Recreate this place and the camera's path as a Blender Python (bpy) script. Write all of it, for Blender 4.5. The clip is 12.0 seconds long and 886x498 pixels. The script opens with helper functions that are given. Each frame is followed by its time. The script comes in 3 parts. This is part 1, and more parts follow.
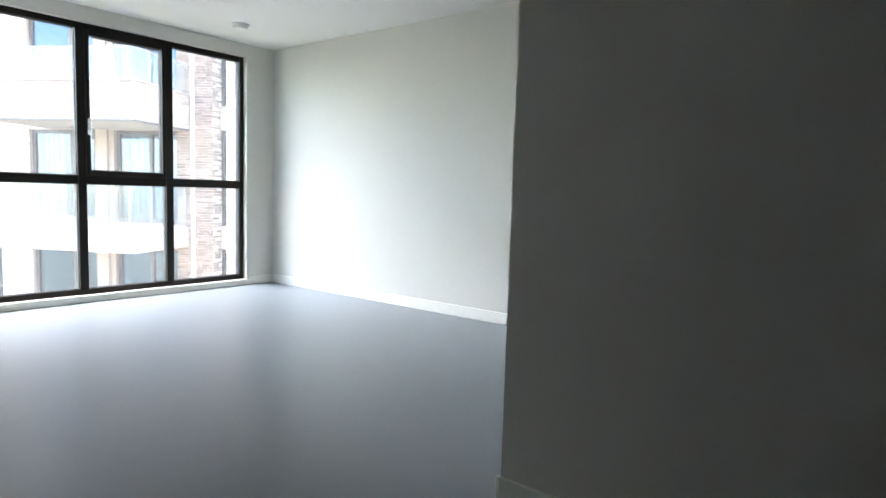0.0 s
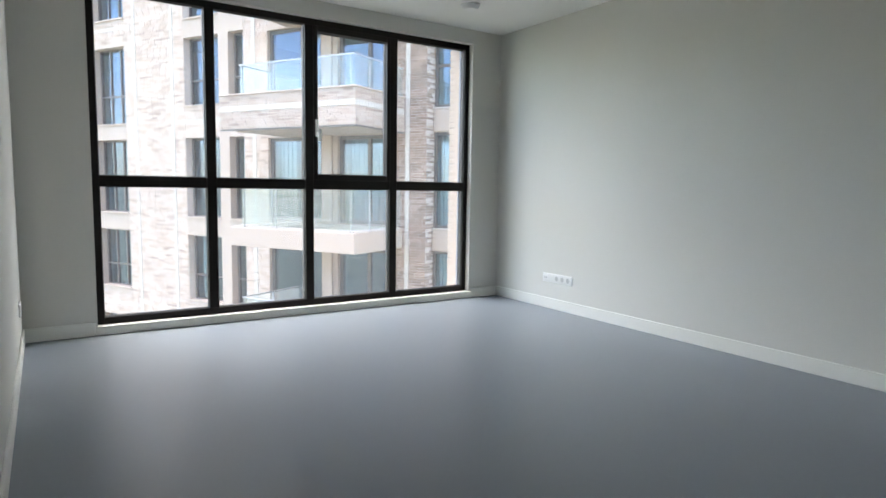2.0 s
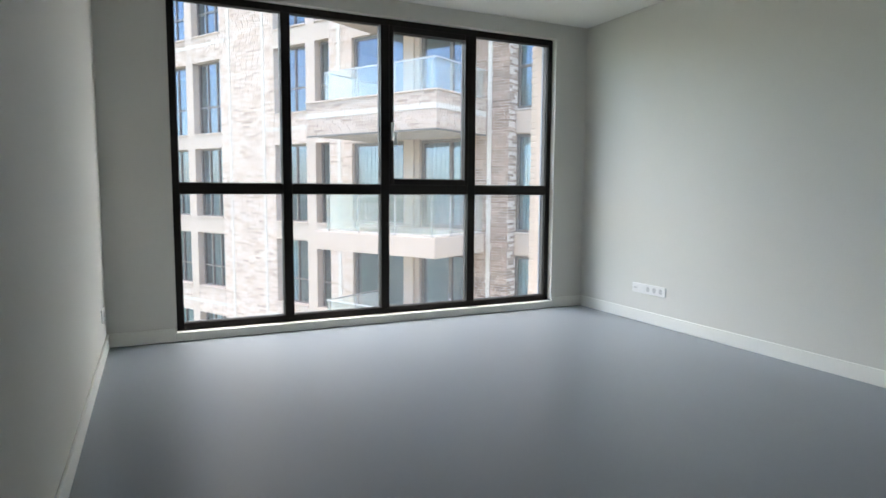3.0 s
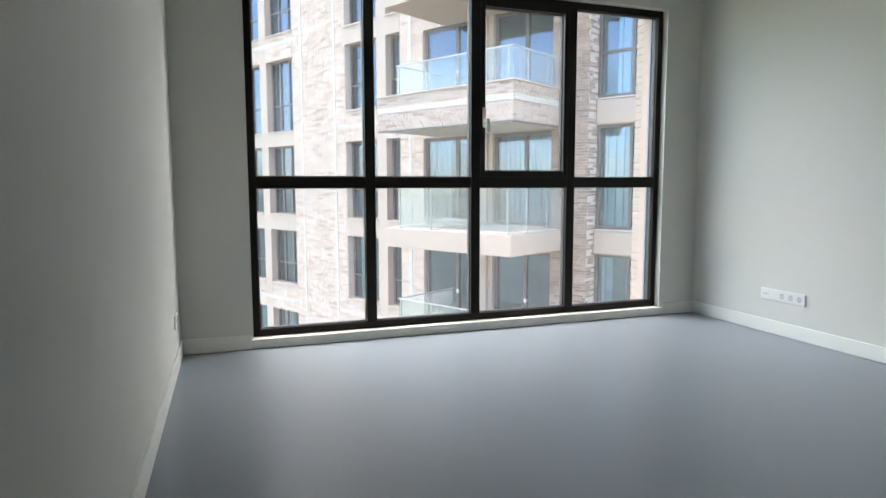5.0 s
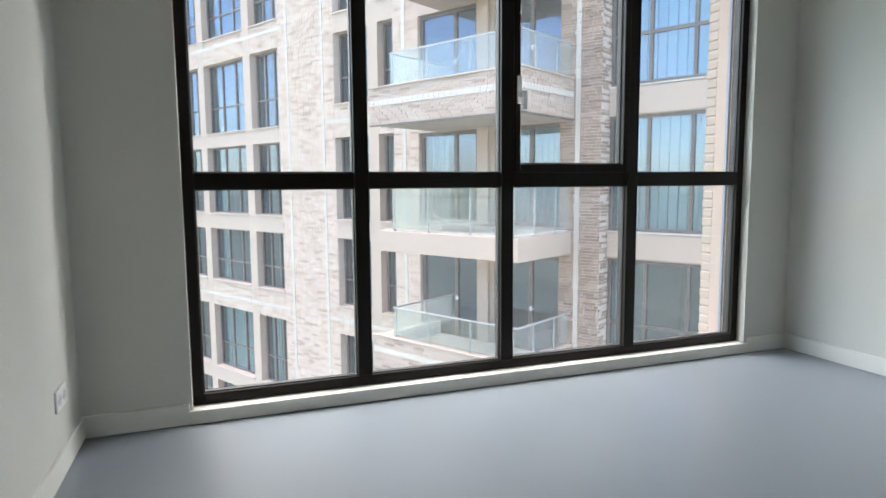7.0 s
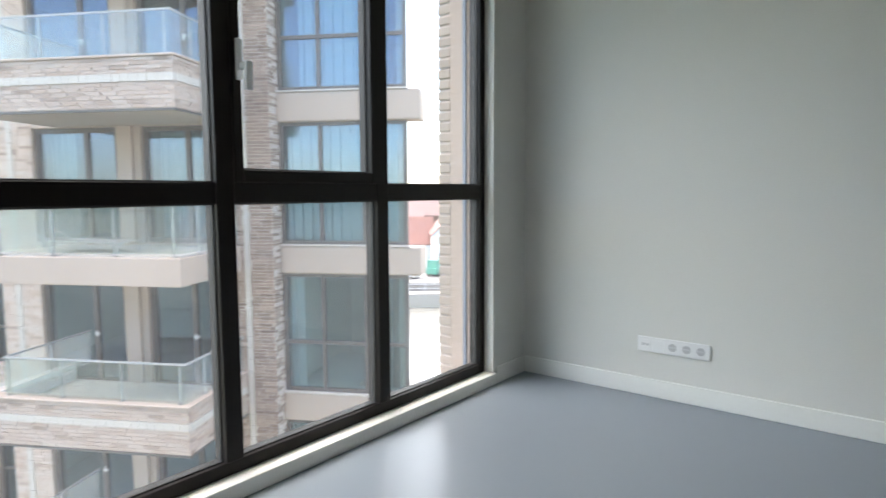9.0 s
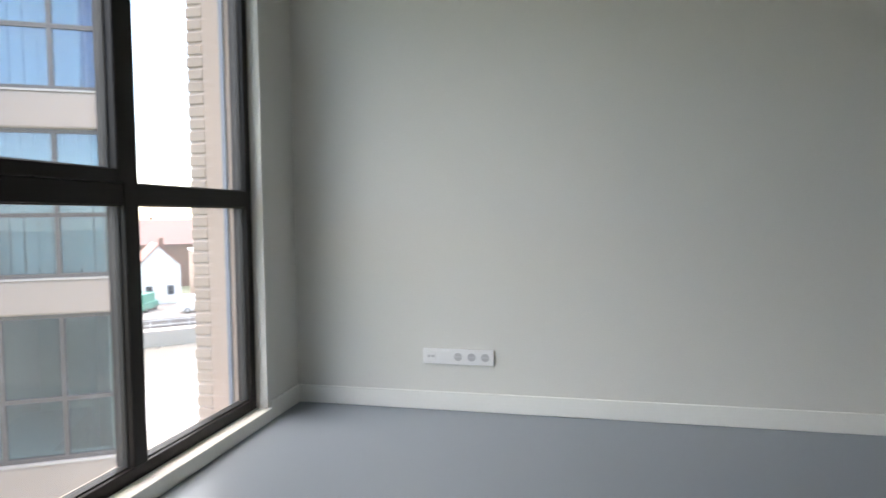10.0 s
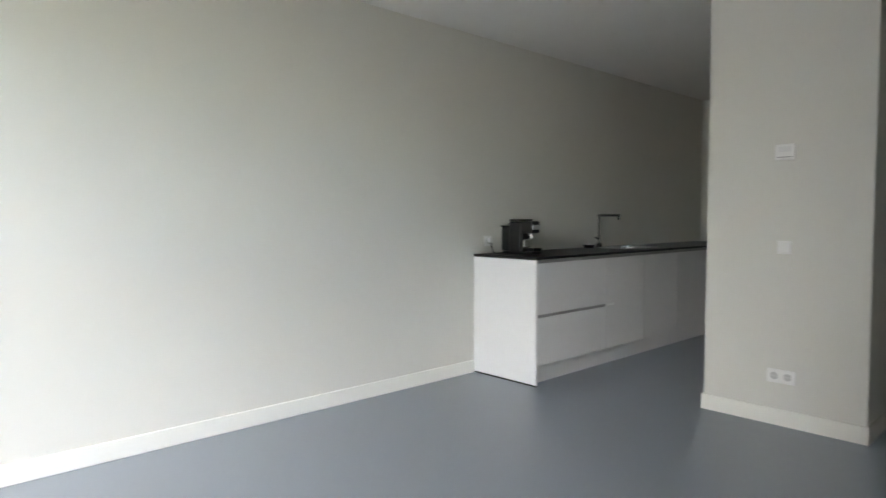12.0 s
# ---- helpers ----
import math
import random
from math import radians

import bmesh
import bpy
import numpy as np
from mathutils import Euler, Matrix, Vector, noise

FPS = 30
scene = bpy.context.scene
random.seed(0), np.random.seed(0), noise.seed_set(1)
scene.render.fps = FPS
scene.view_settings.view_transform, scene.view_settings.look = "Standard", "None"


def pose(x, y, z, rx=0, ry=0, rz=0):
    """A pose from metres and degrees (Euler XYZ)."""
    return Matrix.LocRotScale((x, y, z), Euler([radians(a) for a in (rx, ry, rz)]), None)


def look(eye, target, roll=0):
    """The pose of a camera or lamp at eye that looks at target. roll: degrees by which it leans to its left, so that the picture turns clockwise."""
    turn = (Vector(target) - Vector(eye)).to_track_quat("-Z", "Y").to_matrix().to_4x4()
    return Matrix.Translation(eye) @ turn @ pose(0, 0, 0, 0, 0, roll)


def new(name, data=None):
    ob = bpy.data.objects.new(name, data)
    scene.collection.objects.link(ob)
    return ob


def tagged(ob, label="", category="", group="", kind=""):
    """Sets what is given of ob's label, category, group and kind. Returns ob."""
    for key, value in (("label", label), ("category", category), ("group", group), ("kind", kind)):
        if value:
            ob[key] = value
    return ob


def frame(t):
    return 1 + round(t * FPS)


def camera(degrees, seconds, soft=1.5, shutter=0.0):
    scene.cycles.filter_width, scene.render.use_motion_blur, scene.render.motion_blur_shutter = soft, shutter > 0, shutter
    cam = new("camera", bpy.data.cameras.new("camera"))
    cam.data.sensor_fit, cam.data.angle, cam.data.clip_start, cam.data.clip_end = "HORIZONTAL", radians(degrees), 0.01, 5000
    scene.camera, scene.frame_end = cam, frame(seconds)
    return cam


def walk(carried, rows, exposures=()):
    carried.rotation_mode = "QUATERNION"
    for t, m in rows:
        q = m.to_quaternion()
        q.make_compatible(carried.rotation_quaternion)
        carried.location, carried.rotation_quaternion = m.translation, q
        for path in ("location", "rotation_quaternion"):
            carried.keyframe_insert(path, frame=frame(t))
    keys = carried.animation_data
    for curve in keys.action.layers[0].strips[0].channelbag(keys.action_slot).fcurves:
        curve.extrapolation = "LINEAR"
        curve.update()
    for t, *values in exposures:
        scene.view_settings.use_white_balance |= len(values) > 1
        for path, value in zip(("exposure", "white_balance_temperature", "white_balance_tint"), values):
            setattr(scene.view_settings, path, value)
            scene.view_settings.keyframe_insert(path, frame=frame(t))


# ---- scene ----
cam = camera(71.75, 12.0, shutter=0.3)
PATH = [
    (0, (-4.248, -5.886, 1.071), (-2.692, -4.644, 0.891), 1.69),
    (0.5, (-4.091, -5.660, 1.102), (-2.629, -4.311, 0.904), 1.18),
    (1, (-4.018, -5.392, 1.077), (-2.693, -3.907, 0.878), 1.35),
    (1.5, (-3.989, -5.166, 1.094), (-2.794, -3.575, 0.895), 1.22),
    (2, (-3.870, -4.936, 1.087), (-2.784, -3.268, 0.889), 0.89),
    (2.5, (-3.798, -4.782, 1.091), (-2.822, -3.047, 0.896), 0.77),
    (3, (-3.708, -4.731, 1.097), (-2.858, -2.931, 0.906), 0.35),
    (5, (-3.706, -4.173, 1.068), (-3.052, -2.294, 0.866), -0.14),
    (5.5, (-3.676, -3.877, 1.068), (-3.030, -1.995, 0.864), -0.14),
    (6, (-3.585, -3.559, 1.081), (-2.943, -1.676, 0.876), -0.33),
    (6.5, (-3.517, -3.236, 1.076), (-2.876, -1.353, 0.870), -0.42),
    (8.5, (-3.211, -2.121, 1.073), (-1.952, -0.580, 0.873), -0.25),
    (9, (-3.216, -1.901, 1.102), (-1.652, -0.669, 0.916), -0.27),
    (9.5, (-3.127, -1.689, 1.090), (-1.325, -0.837, 0.918), -0.03),
    (10, (-3.081, -1.503, 1.012), (-1.131, -1.073, 0.904), -0.61),
    (10.5, (-2.997, -1.428, 1.035), (-1.001, -1.398, 0.911), -1.38),
    (11, (-3.166, -0.966, 1.119), (-1.269, -1.595, 1.038), 0.23),
    (11.3, (-3.193, -0.936, 1.175), (-1.403, -1.824, 1.075), 0.27),
    (11.6, (-3.264, -0.907, 1.232), (-1.612, -2.029, 1.116), 0.52),
    (12, (-3.323, -0.982, 1.201), (-1.855, -2.337, 1.101), -0.11),
]
EXPOSURES = [(0, 4.25, 6540, 9), (1.5, 3.5, 6620, 9), (3, 3.25, 6720, 8), (6.5, 3.13, 6770, 8), (8.5, 2.88, 6720, 7), (9.5, 2.85, 6800, 8), (10, 2.9, 6950, 11), (10.5, 3.05, 6980, 12), (11, 3.4, 7030, 13), (11.5, 3.7, 7080, 13), (12, 4.05, 7080, 12)]
walk(cam, [(t, look(eye, at, roll)) for t, eye, at, roll in PATH], EXPOSURES)

# ---------------------------------------------------------------- world and light
world = bpy.data.worlds.new("world")
scene.world = world
world.use_nodes = True
wn = world.node_tree
sky = wn.nodes.new("ShaderNodeTexSky")
sky.sky_type = 'NISHITA'
sky.sun_disc = False
sky.sun_elevation = radians(58)
sky.sun_rotation = radians(25)
sky.air_density = 1.0
sky.dust_density = 1.0
sky.ozone_density = 2.5
wn.nodes["Background"].inputs["Strength"].default_value = 0.15
wn.links.new(sky.outputs["Color"], wn.nodes["Background"].inputs["Color"])

sun_data = bpy.data.lights.new("sun", 'SUN')
sun_data.energy = 2.8
sun_data.angle = radians(120)
sun_data.color = (1.0, 0.915, 0.83)
sun = new("sun", sun_data)
sun.matrix_basis = look((0, 0, 0), (-0.22, -0.48, -0.85))

# ---------------------------------------------------------------- materials


def mat(name, base, rough=0.6, metal=0.0, vary=0.06, grain=40.0, stain=1.3, bump=0.05, spec=0.5, island=0.0, tones=None):
    """A painted, plastered or metal surface: base colour broken up at two scales, with a fine relief."""
    m = bpy.data.materials.new(name)
    m.use_nodes = True
    nt = m.node_tree
    b = nt.nodes["Principled BSDF"]
    b.inputs["Roughness"].default_value = rough
    b.inputs["Metallic"].default_value = metal
    b.inputs["Specular IOR Level"].default_value = spec
    geo = nt.nodes.new("ShaderNodeNewGeometry")
    n1 = nt.nodes.new("ShaderNodeTexNoise")
    n1.inputs["Scale"].default_value = grain
    n1.inputs["Detail"].default_value = 3
    n2 = nt.nodes.new("ShaderNodeTexNoise")
    n2.inputs["Scale"].default_value = stain
    n2.inputs["Detail"].default_value = 4
    for n in (n1, n2):
        nt.links.new(geo.outputs["Position"], n.inputs["Vector"])
    mix = nt.nodes.new("ShaderNodeMath")
    mix.operation = 'ADD'
    nt.links.new(n1.outputs["Fac"], mix.inputs[0])
    nt.links.new(n2.outputs["Fac"], mix.inputs[1])
    rng = nt.nodes.new("ShaderNodeMapRange")
    rng.inputs["From Min"].default_value = 0.5
    rng.inputs["From Max"].default_value = 1.5
    rng.inputs["To Min"].default_value = 1 - vary
    rng.inputs["To Max"].default_value = 1 + vary
    nt.links.new(mix.outputs[0], rng.inputs["Value"])
    mul = nt.nodes.new("ShaderNodeVectorMath")
    mul.operation = 'SCALE'
    mul.inputs[0].default_value = base
    if tones:
        ramp = nt.nodes.new("ShaderNodeValToRGB")
        els = ramp.color_ramp.elements
        els[0].position, els[0].color = 0.0, (*tones[0], 1)
        els[1].position, els[1].color = 1.0, (*tones[-1], 1)
        for k, c in enumerate(tones[1:-1]):
            e = els.new((k + 1) / (len(tones) - 1))
            e.color = (*c, 1)
        if island > 0.5:
            nt.links.new(geo.outputs["Random Per Island"], ramp.inputs["Fac"])
        else:
            info = nt.nodes.new("ShaderNodeObjectInfo")
            nt.links.new(info.outputs["Random"], ramp.inputs["Fac"])
        nt.links.new(ramp.outputs["Color"], mul.inputs[0])
    nt.links.new(rng.outputs["Result"], mul.inputs["Scale"])
    nt.links.new(mul.outputs["Vector"], b.inputs["Base Color"])
    r2 = nt.nodes.new("ShaderNodeMapRange")
    r2.inputs["To Min"].default_value = max(0.02, rough - 0.04)
    r2.inputs["To Max"].default_value = min(1.0, rough + 0.04)
    nt.links.new(n2.outputs["Fac"], r2.inputs["Value"])
    nt.links.new(r2.outputs["Result"], b.inputs["Roughness"])
    if bump:
        bp = nt.nodes.new("ShaderNodeBump")
        bp.inputs["Strength"].default_value = bump
        bp.inputs["Distance"].default_value = 0.004
        nt.links.new(n1.outputs["Fac"], bp.inputs["Height"])
        nt.links.new(bp.outputs["Normal"], b.inputs["Normal"])
    return m


def glass(name, tint, ior, rough=0.0, coat=(1, 1, 1), dust_haze=0.0):
    """A thin pane: clear body with a mirror coat that grows towards grazing view, and a pale film, both dusty and hazy.
    """
    m = bpy.data.materials.new(name)
    m.use_nodes = True
    nt = m.node_tree
    nt.nodes.remove(nt.nodes["Principled BSDF"])
    out = nt.nodes["Material Output"]
    tr = nt.nodes.new("ShaderNodeBsdfTransparent")
    tr.inputs["Color"].default_value = (*tint, 1)
    gl = nt.nodes.new("ShaderNodeBsdfGlossy")
    gl.inputs["Roughness"].default_value = rough
    gl.inputs["Color"].default_value = (*coat, 1)
    f0 = ((ior - 1) / (ior + 1)) ** 2
    lw = nt.nodes.new("ShaderNodeLayerWeight")
    lw.inputs["Blend"].default_value = 0.5
    pw = nt.nodes.new("ShaderNodeMath")
    pw.operation = 'POWER'
    pw.inputs[1].default_value = 5.0
    ma = nt.nodes.new("ShaderNodeMath")
    ma.operation = 'MULTIPLY_ADD'
    ma.inputs[1].default_value = 1 - f0
    ma.inputs[2].default_value = f0
    nt.links.new(lw.outputs["Facing"], pw.inputs[0])
    nt.links.new(pw.outputs[0], ma.inputs[0])
    mx = nt.nodes.new("ShaderNodeMixShader")
    nt.links.new(ma.outputs[0], mx.inputs["Fac"])
    nt.links.new(tr.outputs["BSDF"], mx.inputs[1])
    nt.links.new(gl.outputs["BSDF"], mx.inputs[2])
    nt.links.new(mx.outputs["Shader"], out.inputs["Surface"])
    if dust_haze:
        geo = nt.nodes.new("ShaderNodeNewGeometry")
        speck = nt.nodes.new("ShaderNodeTexNoise")
        speck.inputs["Scale"].default_value = 3.0
        speck.inputs["Detail"].default_value = 9
        speck.inputs["Roughness"].default_value = 0.75
        nt.links.new(geo.outputs["Position"], speck.inputs["Vector"])
        amount = nt.nodes.new("ShaderNodeMapRange")
        amount.inputs["From Min"].default_value = 0.3
        amount.inputs["From Max"].default_value = 0.7
        amount.inputs["To Min"].default_value = dust_haze * 0.6
        amount.inputs["To Max"].default_value = dust_haze * 1.4
        nt.links.new(speck.outputs["Fac"], amount.inputs["Value"])
        tl = nt.nodes.new("ShaderNodeBsdfTranslucent")
        tl.inputs["Color"].default_value = (0.8, 0.8, 0.8, 1)
        df = nt.nodes.new("ShaderNodeMixShader")
        nt.links.new(amount.outputs["Result"], df.inputs["Fac"])
        nt.links.new(mx.outputs["Shader"], df.inputs[1])
        nt.links.new(tl.outputs["BSDF"], df.inputs[2])
        nt.links.new(df.outputs["Shader"], out.inputs["Surface"])
    return m


WALL = mat("wall_paint", (0.67, 0.665, 0.62), 0.85, vary=0.035, grain=160, stain=0.8, bump=0.25, spec=0.3)
CEIL = mat("ceiling_paint", (0.80, 0.80, 0.78), 0.9, vary=0.02, grain=160, stain=0.7, bump=0.15, spec=0.2)
TRIM = mat("trim_paint", (0.80, 0.80, 0.75), 0.45, vary=0.02, grain=60, stain=1.0, bump=0.03)
FLOOR = mat("poured_floor", (0.232, 0.266, 0.296), 0.33, vary=0.05, grain=300, stain=0.6, bump=0.02, spec=0.5)
FRAME = mat("dark_frame", (0.011, 0.0085, 0.008), 0.45, vary=0.12, grain=90, stain=2, bump=0.04, spec=0.22)
RUBBER = mat("gasket", (0.012, 0.012, 0.012), 0.6, vary=0.05)
# Dusty pane; its pale film also puts in the haze over the view.
PANE = glass("window_glass", (0.905, 0.90, 0.89), 1.45, dust_haze=0.018)
FARPANE = glass("far_glass", (0.70, 0.82, 0.84), 1.85, coat=(0.60, 0.67, 0.90))
# Milky reflection of the balustrades, put in as a pale film.
RAILGLASS = glass("rail_glass", (0.91, 0.95, 0.94), 1.6, dust_haze=0.09)
RAILM = mat("grey_rail_metal", (0.33, 0.335, 0.34), 0.45, vary=0.06, grain=60)
CHROME = mat("brushed_steel", (0.62, 0.62, 0.62), 0.28, 1.0, vary=0.05, grain=120, bump=0.02)
PLASTIC = mat("white_plastic", (0.80, 0.80, 0.79), 0.35, vary=0.015, grain=50, bump=0.0)
# Grey put in for shade inside socket wells, ports and vent slot; also sponge.
DARKHOLE = mat("recess_and_sponge_grey", (0.52, 0.52, 0.52), 0.5, vary=0.05)
LACQUER = mat("white_lacquer", (0.72, 0.72, 0.72), 0.32, vary=0.02, grain=30, stain=1.5, bump=0.01)
GRIP = mat("grip_channel", (0.34, 0.34, 0.34), 0.4, 0.2, vary=0.05)
STEELW = mat("polished_pull", (0.88, 0.88, 0.88), 0.3, 0.0, vary=0.03)
STONE = mat("black_worktop", (0.009, 0.008, 0.009), 0.34, vary=0.25, grain=260, stain=4, bump=0.03)
BLACK = mat("black_plastic", (0.008, 0.008, 0.009), 0.4, vary=0.1, grain=60, bump=0.01, spec=0.25)
BEIGE = mat("beige_concrete", (0.385, 0.306, 0.257), 0.75, vary=0.06, grain=25, stain=0.7, bump=0.08)
SOFFIT = mat("grey_soffit", (0.36, 0.32, 0.29), 0.85, vary=0.07, grain=18, stain=0.9, bump=0.1)
MORTAR = mat("mortar", (0.47, 0.40, 0.355), 0.95, vary=0.12, grain=60, stain=1.1, bump=0.3)
TONES = [(0.297, 0.223, 0.185), (0.396, 0.305, 0.255), (0.451, 0.35, 0.296), (0.484, 0.382, 0.324), (0.5, 0.403, 0.348), (0.407, 0.302, 0.244), (0.495, 0.392, 0.338), (0.5, 0.419, 0.364), (0.473, 0.366, 0.31), (0.5, 0.413, 0.359)]
BROWN_TONES = [(0.147, 0.1, 0.078), (0.248, 0.173, 0.139), (0.303, 0.216, 0.173), (0.206, 0.143, 0.112), (0.34, 0.251, 0.204), (0.175, 0.119, 0.093), (0.275, 0.195, 0.156)]
BRICK = mat("pale_mottled_brick", (0.4, 0.3, 0.25), 0.9, vary=0.13, grain=45, stain=2.0, bump=0.3, island=1.0, tones=TONES)
BRICKP = mat("mid_mottled_brick", (0.4, 0.3, 0.25), 0.9, vary=0.13, grain=45, stain=2.0, bump=0.3, island=1.0, tones=[tuple(0.84 * c for c in t) for t in TONES])
BRICKB = mat("brown_mottled_brick", (0.4, 0.3, 0.25), 0.9, vary=0.13, grain=45, stain=2.0, bump=0.3, island=1.0, tones=BROWN_TONES)
BRICK1 = mat("brown_mottled_brick_single", (0.4, 0.3, 0.25), 0.9, vary=0.13, grain=45, stain=2.0, bump=0.3, tones=BROWN_TONES)
JAMBB = mat("plain_jamb_brick", (0.36, 0.30, 0.255), 0.9, vary=0.10, grain=70, stain=4.0, bump=0.3)
WHITEB = mat("white_brick", (0.46, 0.42, 0.38), 0.7, vary=0.08, grain=30, stain=3, bump=0.15)
SCREENRAIL = mat("blue_grey_metal", (0.16, 0.19, 0.25), 0.4, vary=0.06)
FARFRAME = mat("bronze_frame", (0.080, 0.070, 0.066), 0.45, vary=0.1, grain=30)
PLASTER = mat("inner_plaster", (0.52, 0.52, 0.48), 0.9, vary=0.05, grain=12, stain=0.6)
CLOTH = mat("sheer_cloth", (0.44, 0.47, 0.47), 0.9, vary=0.08, grain=20, stain=2.0, bump=0.1)
GROUNDM = mat("ground_soil_grass", (0.12, 0.135, 0.09), 0.95, vary=0.3, grain=1.5, stain=0.03, bump=0.2)
WATERM = mat("canal_water", (0.20, 0.185, 0.16), 0.16, vary=0.2, grain=2.5, stain=0.2, bump=0.12)
QUAYM = mat("quay_stone", (0.36, 0.33, 0.29), 0.85, vary=0.12, grain=4, stain=0.2, bump=0.2)
ROOFTILE = mat("red_roof_tile", (0.22, 0.10, 0.08), 0.8, vary=0.2, grain=5, stain=0.4, bump=0.3)
# Distance haze is put into the tile colour of the far houses.
HAZETILE = mat("hazed_roof_tile", (0.27, 0.175, 0.155), 0.85, vary=0.2, grain=5, stain=0.4, bump=0.3)
ROADM = mat("pale_road_bricks", (0.21, 0.19, 0.175), 0.85, vary=0.12, grain=8, stain=0.5, bump=0.2)
RENDERW = mat("white_render", (0.72, 0.71, 0.68), 0.8, vary=0.05, grain=4, stain=0.3)
BROWNB = mat("brown_house_brick", (0.24, 0.15, 0.11), 0.9, vary=0.15, grain=9, stain=0.5, bump=0.2)
CARW = mat("white_car_paint", (0.70, 0.70, 0.70), 0.25, vary=0.03)
CARD = mat("dark_car_paint", (0.03, 0.035, 0.045), 0.25, vary=0.05)
CARG = mat("green_van_paint", (0.10, 0.30, 0.22), 0.3, vary=0.04)
TYRE = mat("tyre_rubber", (0.015, 0.015, 0.015), 0.85, vary=0.1)

# ---------------------------------------------------------------- builders
WORLD = {}


def bx(bm, x0, x1, y0, y1, z0, z1):
    """A box between the given planes."""
    v = [bm.verts.new((x, y, z)) for z in (z0, z1) for y in (y0, y1) for x in (x0, x1)]
    for f in ((0, 2, 3, 1), (4, 5, 7, 6), (0, 1, 5, 4), (2, 6, 7, 3), (1, 3, 7, 5), (0, 4, 6, 2)):
        bm.faces.new([v[i] for i in f])
    return bm


def boxes(*dims):
    bm = bmesh.new()
    for d in dims:
        bx(bm, *d)
    return bm


def soften(bm, width, segments=2):
    bmesh.ops.bevel(bm, geom=bm.edges[:], offset=width, segments=segments, affect='EDGES', profile=0.5)
    return bm


def rod(bm, a, b, r0, r1=None, sides=14):
    """A round bar from a to b."""
    a, b = Vector(a), Vector(b)
    m = Matrix.Translation((a + b) / 2) @ (b - a).to_track_quat('Z', 'Y').to_matrix().to_4x4()
    bmesh.ops.create_cone(bm, cap_ends=True, segments=sides, radius1=r0, radius2=r0 if r1 is None else r1, depth=(b - a).length, matrix=m)
    return bm


def mesh_of(name, bm, material, smooth=False):
    me = bpy.data.meshes.new(name)
    bm.normal_update()
    bm.to_mesh(me)
    bm.free()
    me.materials.append(material)
    if smooth:
        for p in me.polygons:
            p.use_smooth = True
    return me


def part(name, bm, material, parent=None, label="", frame_of=None, smooth=False):
    """Links a bmesh, drawn in the frame frame_of, as one mesh object, under parent if there is one."""
    ob = new(name, mesh_of(name, bm, material, smooth))
    f = frame_of or Matrix.Identity(4)
    if parent is None:
        ob.matrix_basis = f
    else:
        ob.parent = parent
        ob.matrix_parent_inverse = WORLD[parent].inverted() @ f
    WORLD[ob] = f
    if label:
        tagged(ob, label)
    return ob


def thing(name, m, label, category, group="", kind=""):
    ob = new(name)
    ob.empty_display_size = 0.1
    ob.matrix_basis = m
    WORLD[ob] = m
    return tagged(ob, label, category, group, kind)


def structure(name, bm, material, label, category, frame_of=None):
    return tagged(part(name, bm, material, None, "", frame_of), label, category, "", "structure")


# ---------------------------------------------------------------- the room
XL = -4.03                     # side wall; the other stands at x = 0
H = 2.60                       # ceiling
WX0, WX1, WZ0, WZ1 = -3.585, -0.345, 0.065, 2.468   # window opening
BX0, BX1, BY = -2.503, -1.635, -4.78                # block between hall and kitchen
YS, XH, YL = -10.2, -5.35, -3.95                    # back wall, hall wall, end of the side wall
YB, YK = -6.10, -8.28                              # block's unseen far end, cut short to dim the kitchen; kitchen end wall
OUT = 0.39                     # outer face of our facade

structure("floor", boxes((XH - 0.2, 0.2, YS - 0.2, 0.06, -0.25, 0.0)), FLOOR, "smooth grey poured resin floor with a soft sheen", "floor")
structure("ceiling", boxes((XH - 0.2, 0.2, YS - 0.2, 0.30, H, H + 0.3)), CEIL, "white painted smooth concrete ceiling", "ceiling")
structure("wall_east", boxes((0.0, 0.2, YS - 0.2, 0.30, 0, H)), WALL, "long off-white painted plaster wall beside the window", "wall")
structure("wall_west", boxes((XL - 0.2, XL, YL, 0.0, 0, H)), WALL, "off-white painted plaster side wall", "wall")
structure("wall_hall_return", boxes((XH, XL - 0.2, YL, YL + 0.2, 0, H)), WALL, "off-white painted plaster return wall of the hall", "wall")
structure("wall_hall", boxes((XH - 0.2, XH, YS, YL + 0.2, 0, H)), WALL, "off-white painted plaster hall wall", "wall")
# Unseen back wall of the hall, set far back for less bounce light.
structure("wall_south", boxes((XH - 0.2, 0.0, YS - 0.2, YS, 0, H)), WALL, "unseen off-white painted plaster back wall of the hall", "wall")
structure("wall_kitchen_end", boxes((BX1, 0.0, YK - 0.15, YK, 0, H)), WALL, "off-white painted end wall of the kitchen", "wall")
structure("wall_block", boxes((BX0, BX1, YB, BY, 0, H)), WALL, "off-white painted block of wall between hall and kitchen", "wall")
structure("wall_north", boxes((XL - 0.2, WX0, 0, 0.15, 0, H), (WX1, 0.0, 0, 0.15, 0, H), (WX0, WX1, 0, 0.15, WZ1, H), (WX0, WX1, 0.065, 0.15, -0.25, WZ0 - 0.003)), WALL,
          "off-white painted window wall with a wide opening", "wall")


def baseboard(dims):
    structure("baseboard", soften(boxes(dims), 0.003, 1), TRIM, "white painted flat skirting board along the wall", "baseboard")


